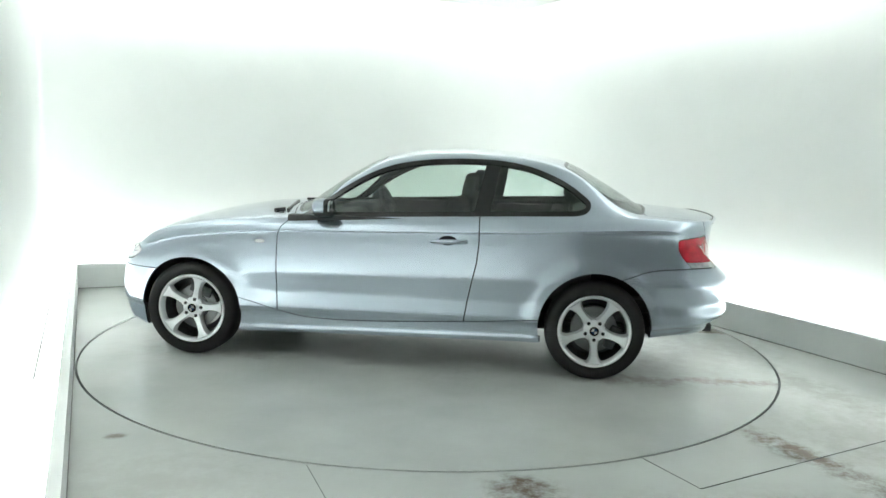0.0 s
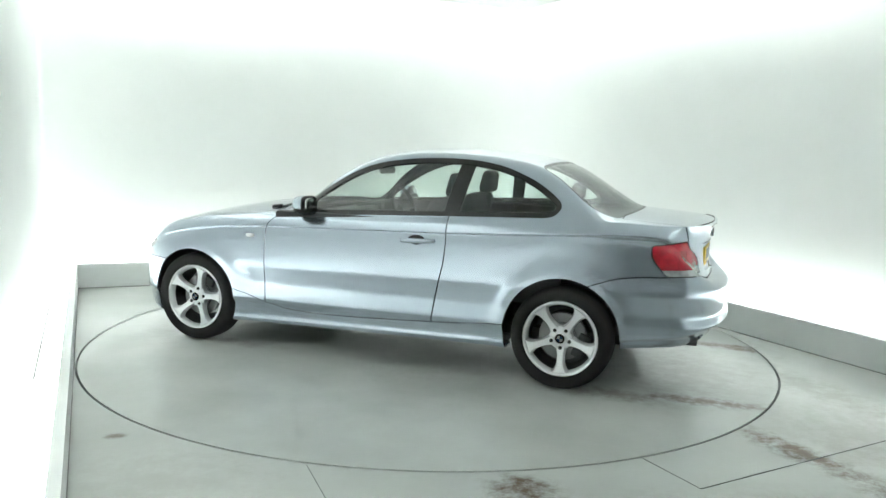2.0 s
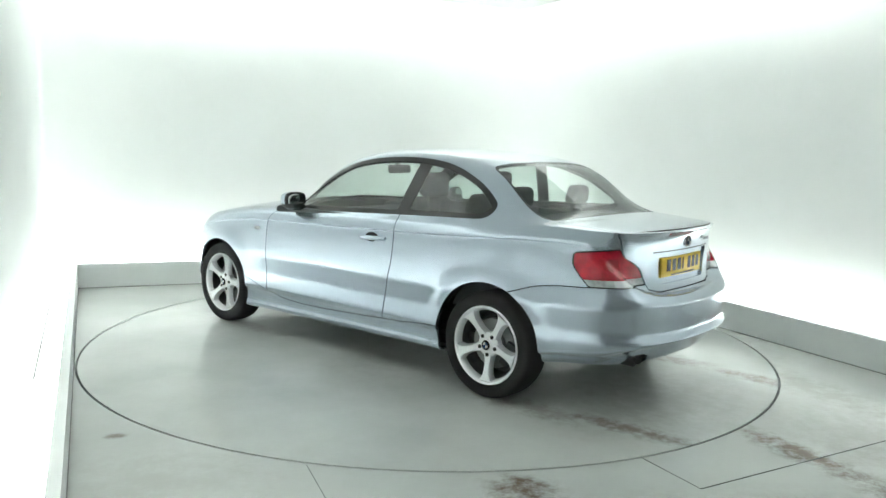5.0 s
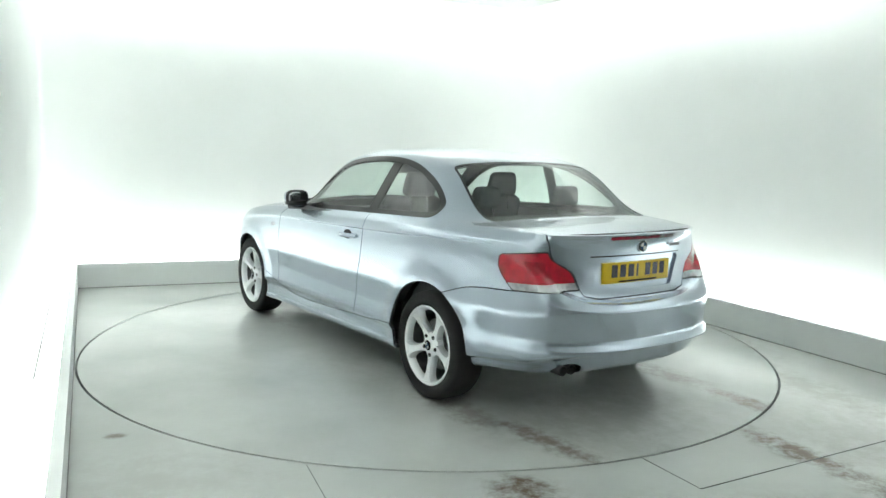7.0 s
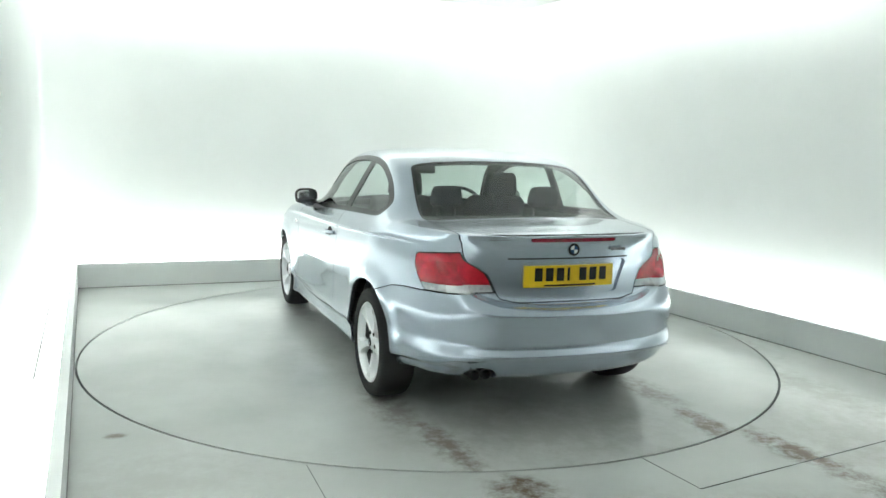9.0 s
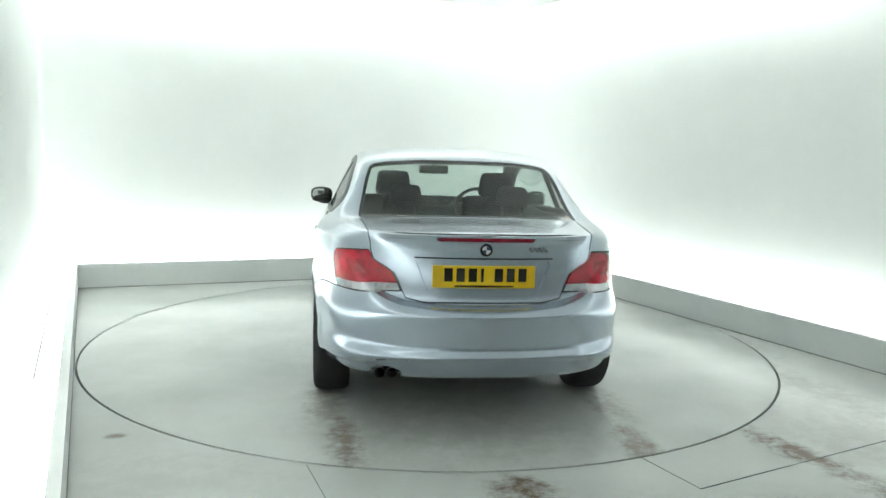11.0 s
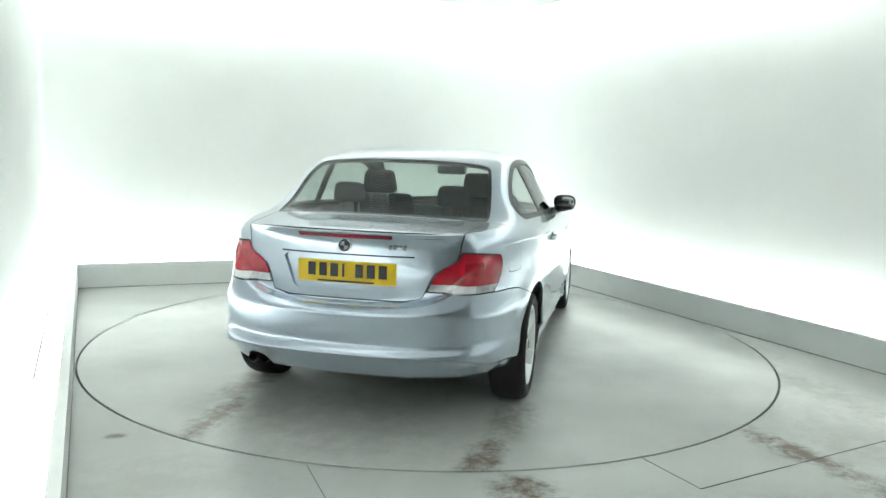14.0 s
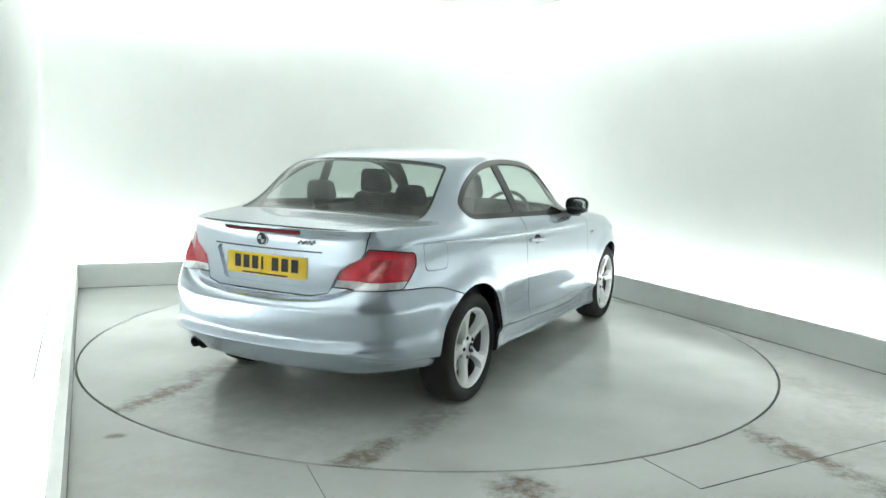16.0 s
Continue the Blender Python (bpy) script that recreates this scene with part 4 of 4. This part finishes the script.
def build_front_trim():
    for sy in (1, -1):
        bm = bmesh.new()
        box(bm, (2.045, sy * 0.13, 0.60), (0.05, 0.22, 0.13), 0.03, (0, -8, sy * 8), 0.9, 3)
        part("kidney_grille", bm, CHROME, car, "chrome-edged oval grille")
        bm = bmesh.new()
        box(bm, (2.062, sy * 0.13, 0.60), (0.05, 0.19, 0.10), 0.025, (0, -8, sy * 8), 0.9, 3)
        part("grille_insert", bm, DARK, car)
        # wiper arms at the foot of the windscreen
        bm = bmesh.new()
        box(bm, (0.775, sy * 0.36, 0.990), (0.018, 0.50, 0.014), 0.004, (sy * -3, 0, sy * 9))
        box(bm, (0.80, 0.36 * sy + 0.22, 0.975), (0.07, 0.05, 0.026), 0.01, (0, 8, 0))
        part("wiper", bm, BLACK, car, "black windscreen wiper")
    bm = bmesh.new()
    box(bm, (2.030, 0, 0.30), (0.06, 0.50, 0.11), 0.02)
    part("lower_grille", bm, DARK, car, "black lower air intake")


def seat(x, y, rear=False):
    s = new("rear_seat" if rear else "front_seat")
    s.parent = car
    s.matrix_basis = RIDE
    s["label"] = "charcoal cloth rear bench place" if rear else "charcoal cloth front seat with headrest"
    w = 0.56 if rear else 0.50
    bm = bmesh.new()
    box(bm, (x + 0.22, y, 0.46), (0.52, w, 0.16), 0.05, (0, -8, 0), 0.95, 3)
    part("seat_cushion", bm, CLOTH, s)
    bm = bmesh.new()
    hb = 0.50 if rear else 0.59
    box(bm, (x - 0.06, y, 0.50 + hb / 2), (0.13, w, hb), 0.05, (0, -18, 0), 0.86, 3)
    part("seat_back", bm, CLOTH, s)
    top = 1.125 if rear else 1.168
    xx = x - (0.20 if rear else 0.215)
    bm = bmesh.new()
    box(bm, (xx, y, top), (0.095, 0.21 if rear else 0.25, 0.125 if rear else 0.165), 0.044, (0, -10, 0), 0.84, 5)
    part("headrest", bm, CLOTH, s)
    for k in (-0.06, 0.06):
        bm = bmesh.new()
        bmesh.ops.create_cone(bm, cap_ends=True, segments=8, radius1=0.007, radius2=0.007, depth=0.14, matrix=Matrix.Translation((xx + 0.005, y + k, top - 0.12)))
        part("headrest_post", bm, CHROME, s, "thin chrome post")


def build_cabin():
    seat(-0.27, 0.36)
    seat(-0.27, -0.36)
    seat(-0.98, 0.33, True)
    seat(-0.98, -0.33, True)
    bm = bmesh.new()
    box(bm, (0.55, 0, 0.86), (0.42, 1.44, 0.16), 0.06, (0, 6, 0), 0.95, 3)
    box(bm, (0.44, -0.36, 0.945), (0.26, 0.40, 0.07), 0.03, (0, 4, 0), 0.9, 3)
    box(bm, (0.25, 0, 0.55), (0.7, 0.22, 0.4), 0.05)
    part("dashboard", bm, PLASTIC, car, "dark grey dashboard")
    bm = bmesh.new()
    box(bm, (-1.42, 0, 0.985), (0.44, 1.22, 0.04), 0.012)
    part("parcel_shelf", bm, PLASTIC, car, "dark rear parcel shelf")
    # steering wheel on the right
    bm = bmesh.new()
    for i in range(32):
        a = 2 * math.pi * i / 32
        c = Vector((0, 0.18 * math.cos(a), 0.18 * math.sin(a)))
        for k in range(8):
            b = 2 * math.pi * k / 8
            bm.verts.new(c + Vector((0.015 * math.sin(b), 0.015 * math.cos(b) * math.cos(a), 0.015 * math.cos(b) * math.sin(a))))
    vs = bm.verts[:]
    for i in range(32):
        for k in range(8):
            j, q = (i + 1) % 32, (k + 1) % 8
            bm.faces.new((vs[i * 8 + k], vs[i * 8 + q], vs[j * 8 + q], vs[j * 8 + k]))
    box(bm, (0.01, 0, -0.01), (0.05, 0.14, 0.10), 0.03)
    box(bm, (0.01, 0, 0.0), (0.02, 0.34, 0.03), 0.01)
    bmesh.ops.transform(bm, matrix=Matrix.Translation((0.22, -0.36, 0.93)) @ Matrix.Rotation(radians(22), 4, "Y"), verts=bm.verts)
    part("steering_wheel", bm, PLASTIC, car, "dark three-spoke steering wheel")
    bm = bmesh.new()
    box(bm, (0.21, 0.0, 1.245), (0.035, 0.23, 0.065), 0.02, (0, 10, 0), 1, 3)
    box(bm, (0.225, 0.0, 1.272), (0.03, 0.03, 0.05), 0.01, (0, 25, 0))
    part("rear_view_mirror", bm, PLASTIC, car, "dark rear-view mirror")
    for sy in (1, -1):
        bm = bmesh.new()
        box(bm, (0.05, sy * 0.775, 0.72), (1.25, 0.06, 0.50), 0.025, (sy * -3, 0, 0))
        box(bm, (-0.95, sy * 0.74, 0.72), (0.7, 0.06, 0.50), 0.025, (sy * -3, 0, 0))
        part("door_card", bm, PLASTIC, car, "dark grey inner door panel")
    bm = bmesh.new()
    box(bm, (-0.5, 0, 0.30), (2.4, 1.5, 0.06), 0.02)
    part("cabin_floor", bm, DARK, car, "black carpeted cabin floor")
    bm = bmesh.new()
    box(bm, (-1.18, 0, 0.68), (0.05, 1.3, 0.56), 0.02, (0, -14, 0))
    part("rear_bulkhead", bm, DARK, car)


doors, lid, bumper = build_body()
build_wheels()
build_under()
build_rear_trim(lid, bumper)
for sy in (1, -1):
    build_mirror(sy)
    build_handle(sy, doors[sy])
build_front_trim()
build_cabin()
for sy in (1, -1):
    bm = bmesh.new()
    blob(bm, (0.845, sy * 0.857, 0.790), (0.034, 0.007, 0.013), 2.6)
    part("side_repeater", bm, CLEAR, car, "small clear side indicator")


def motions():
    turn = [(0.0, 172.11), (1.0, 165.41), (2.0, 158.66), (3.0, 151.86), (4.0, 145.03), (5.0, 138.17), (6.0, 131.3), (7.0, 124.41), (8.0, 117.51), (9.0, 110.6), (10.0, 103.69),
            (11.0, 96.76), (12.0, 89.83), (13.0, 82.89), (14.0, 75.93), (15.0, 68.95), (16.0, 61.93)]
    walk(turntable, [(t, pose(0, 0, 0, 0, 0, a)) for t, a in turn])
    walk(car, [(t, pose(0, 0, 0, 0, 0, a) @ pose(PLACE[0], PLACE[1], 0)) for t, a in turn])


motions()
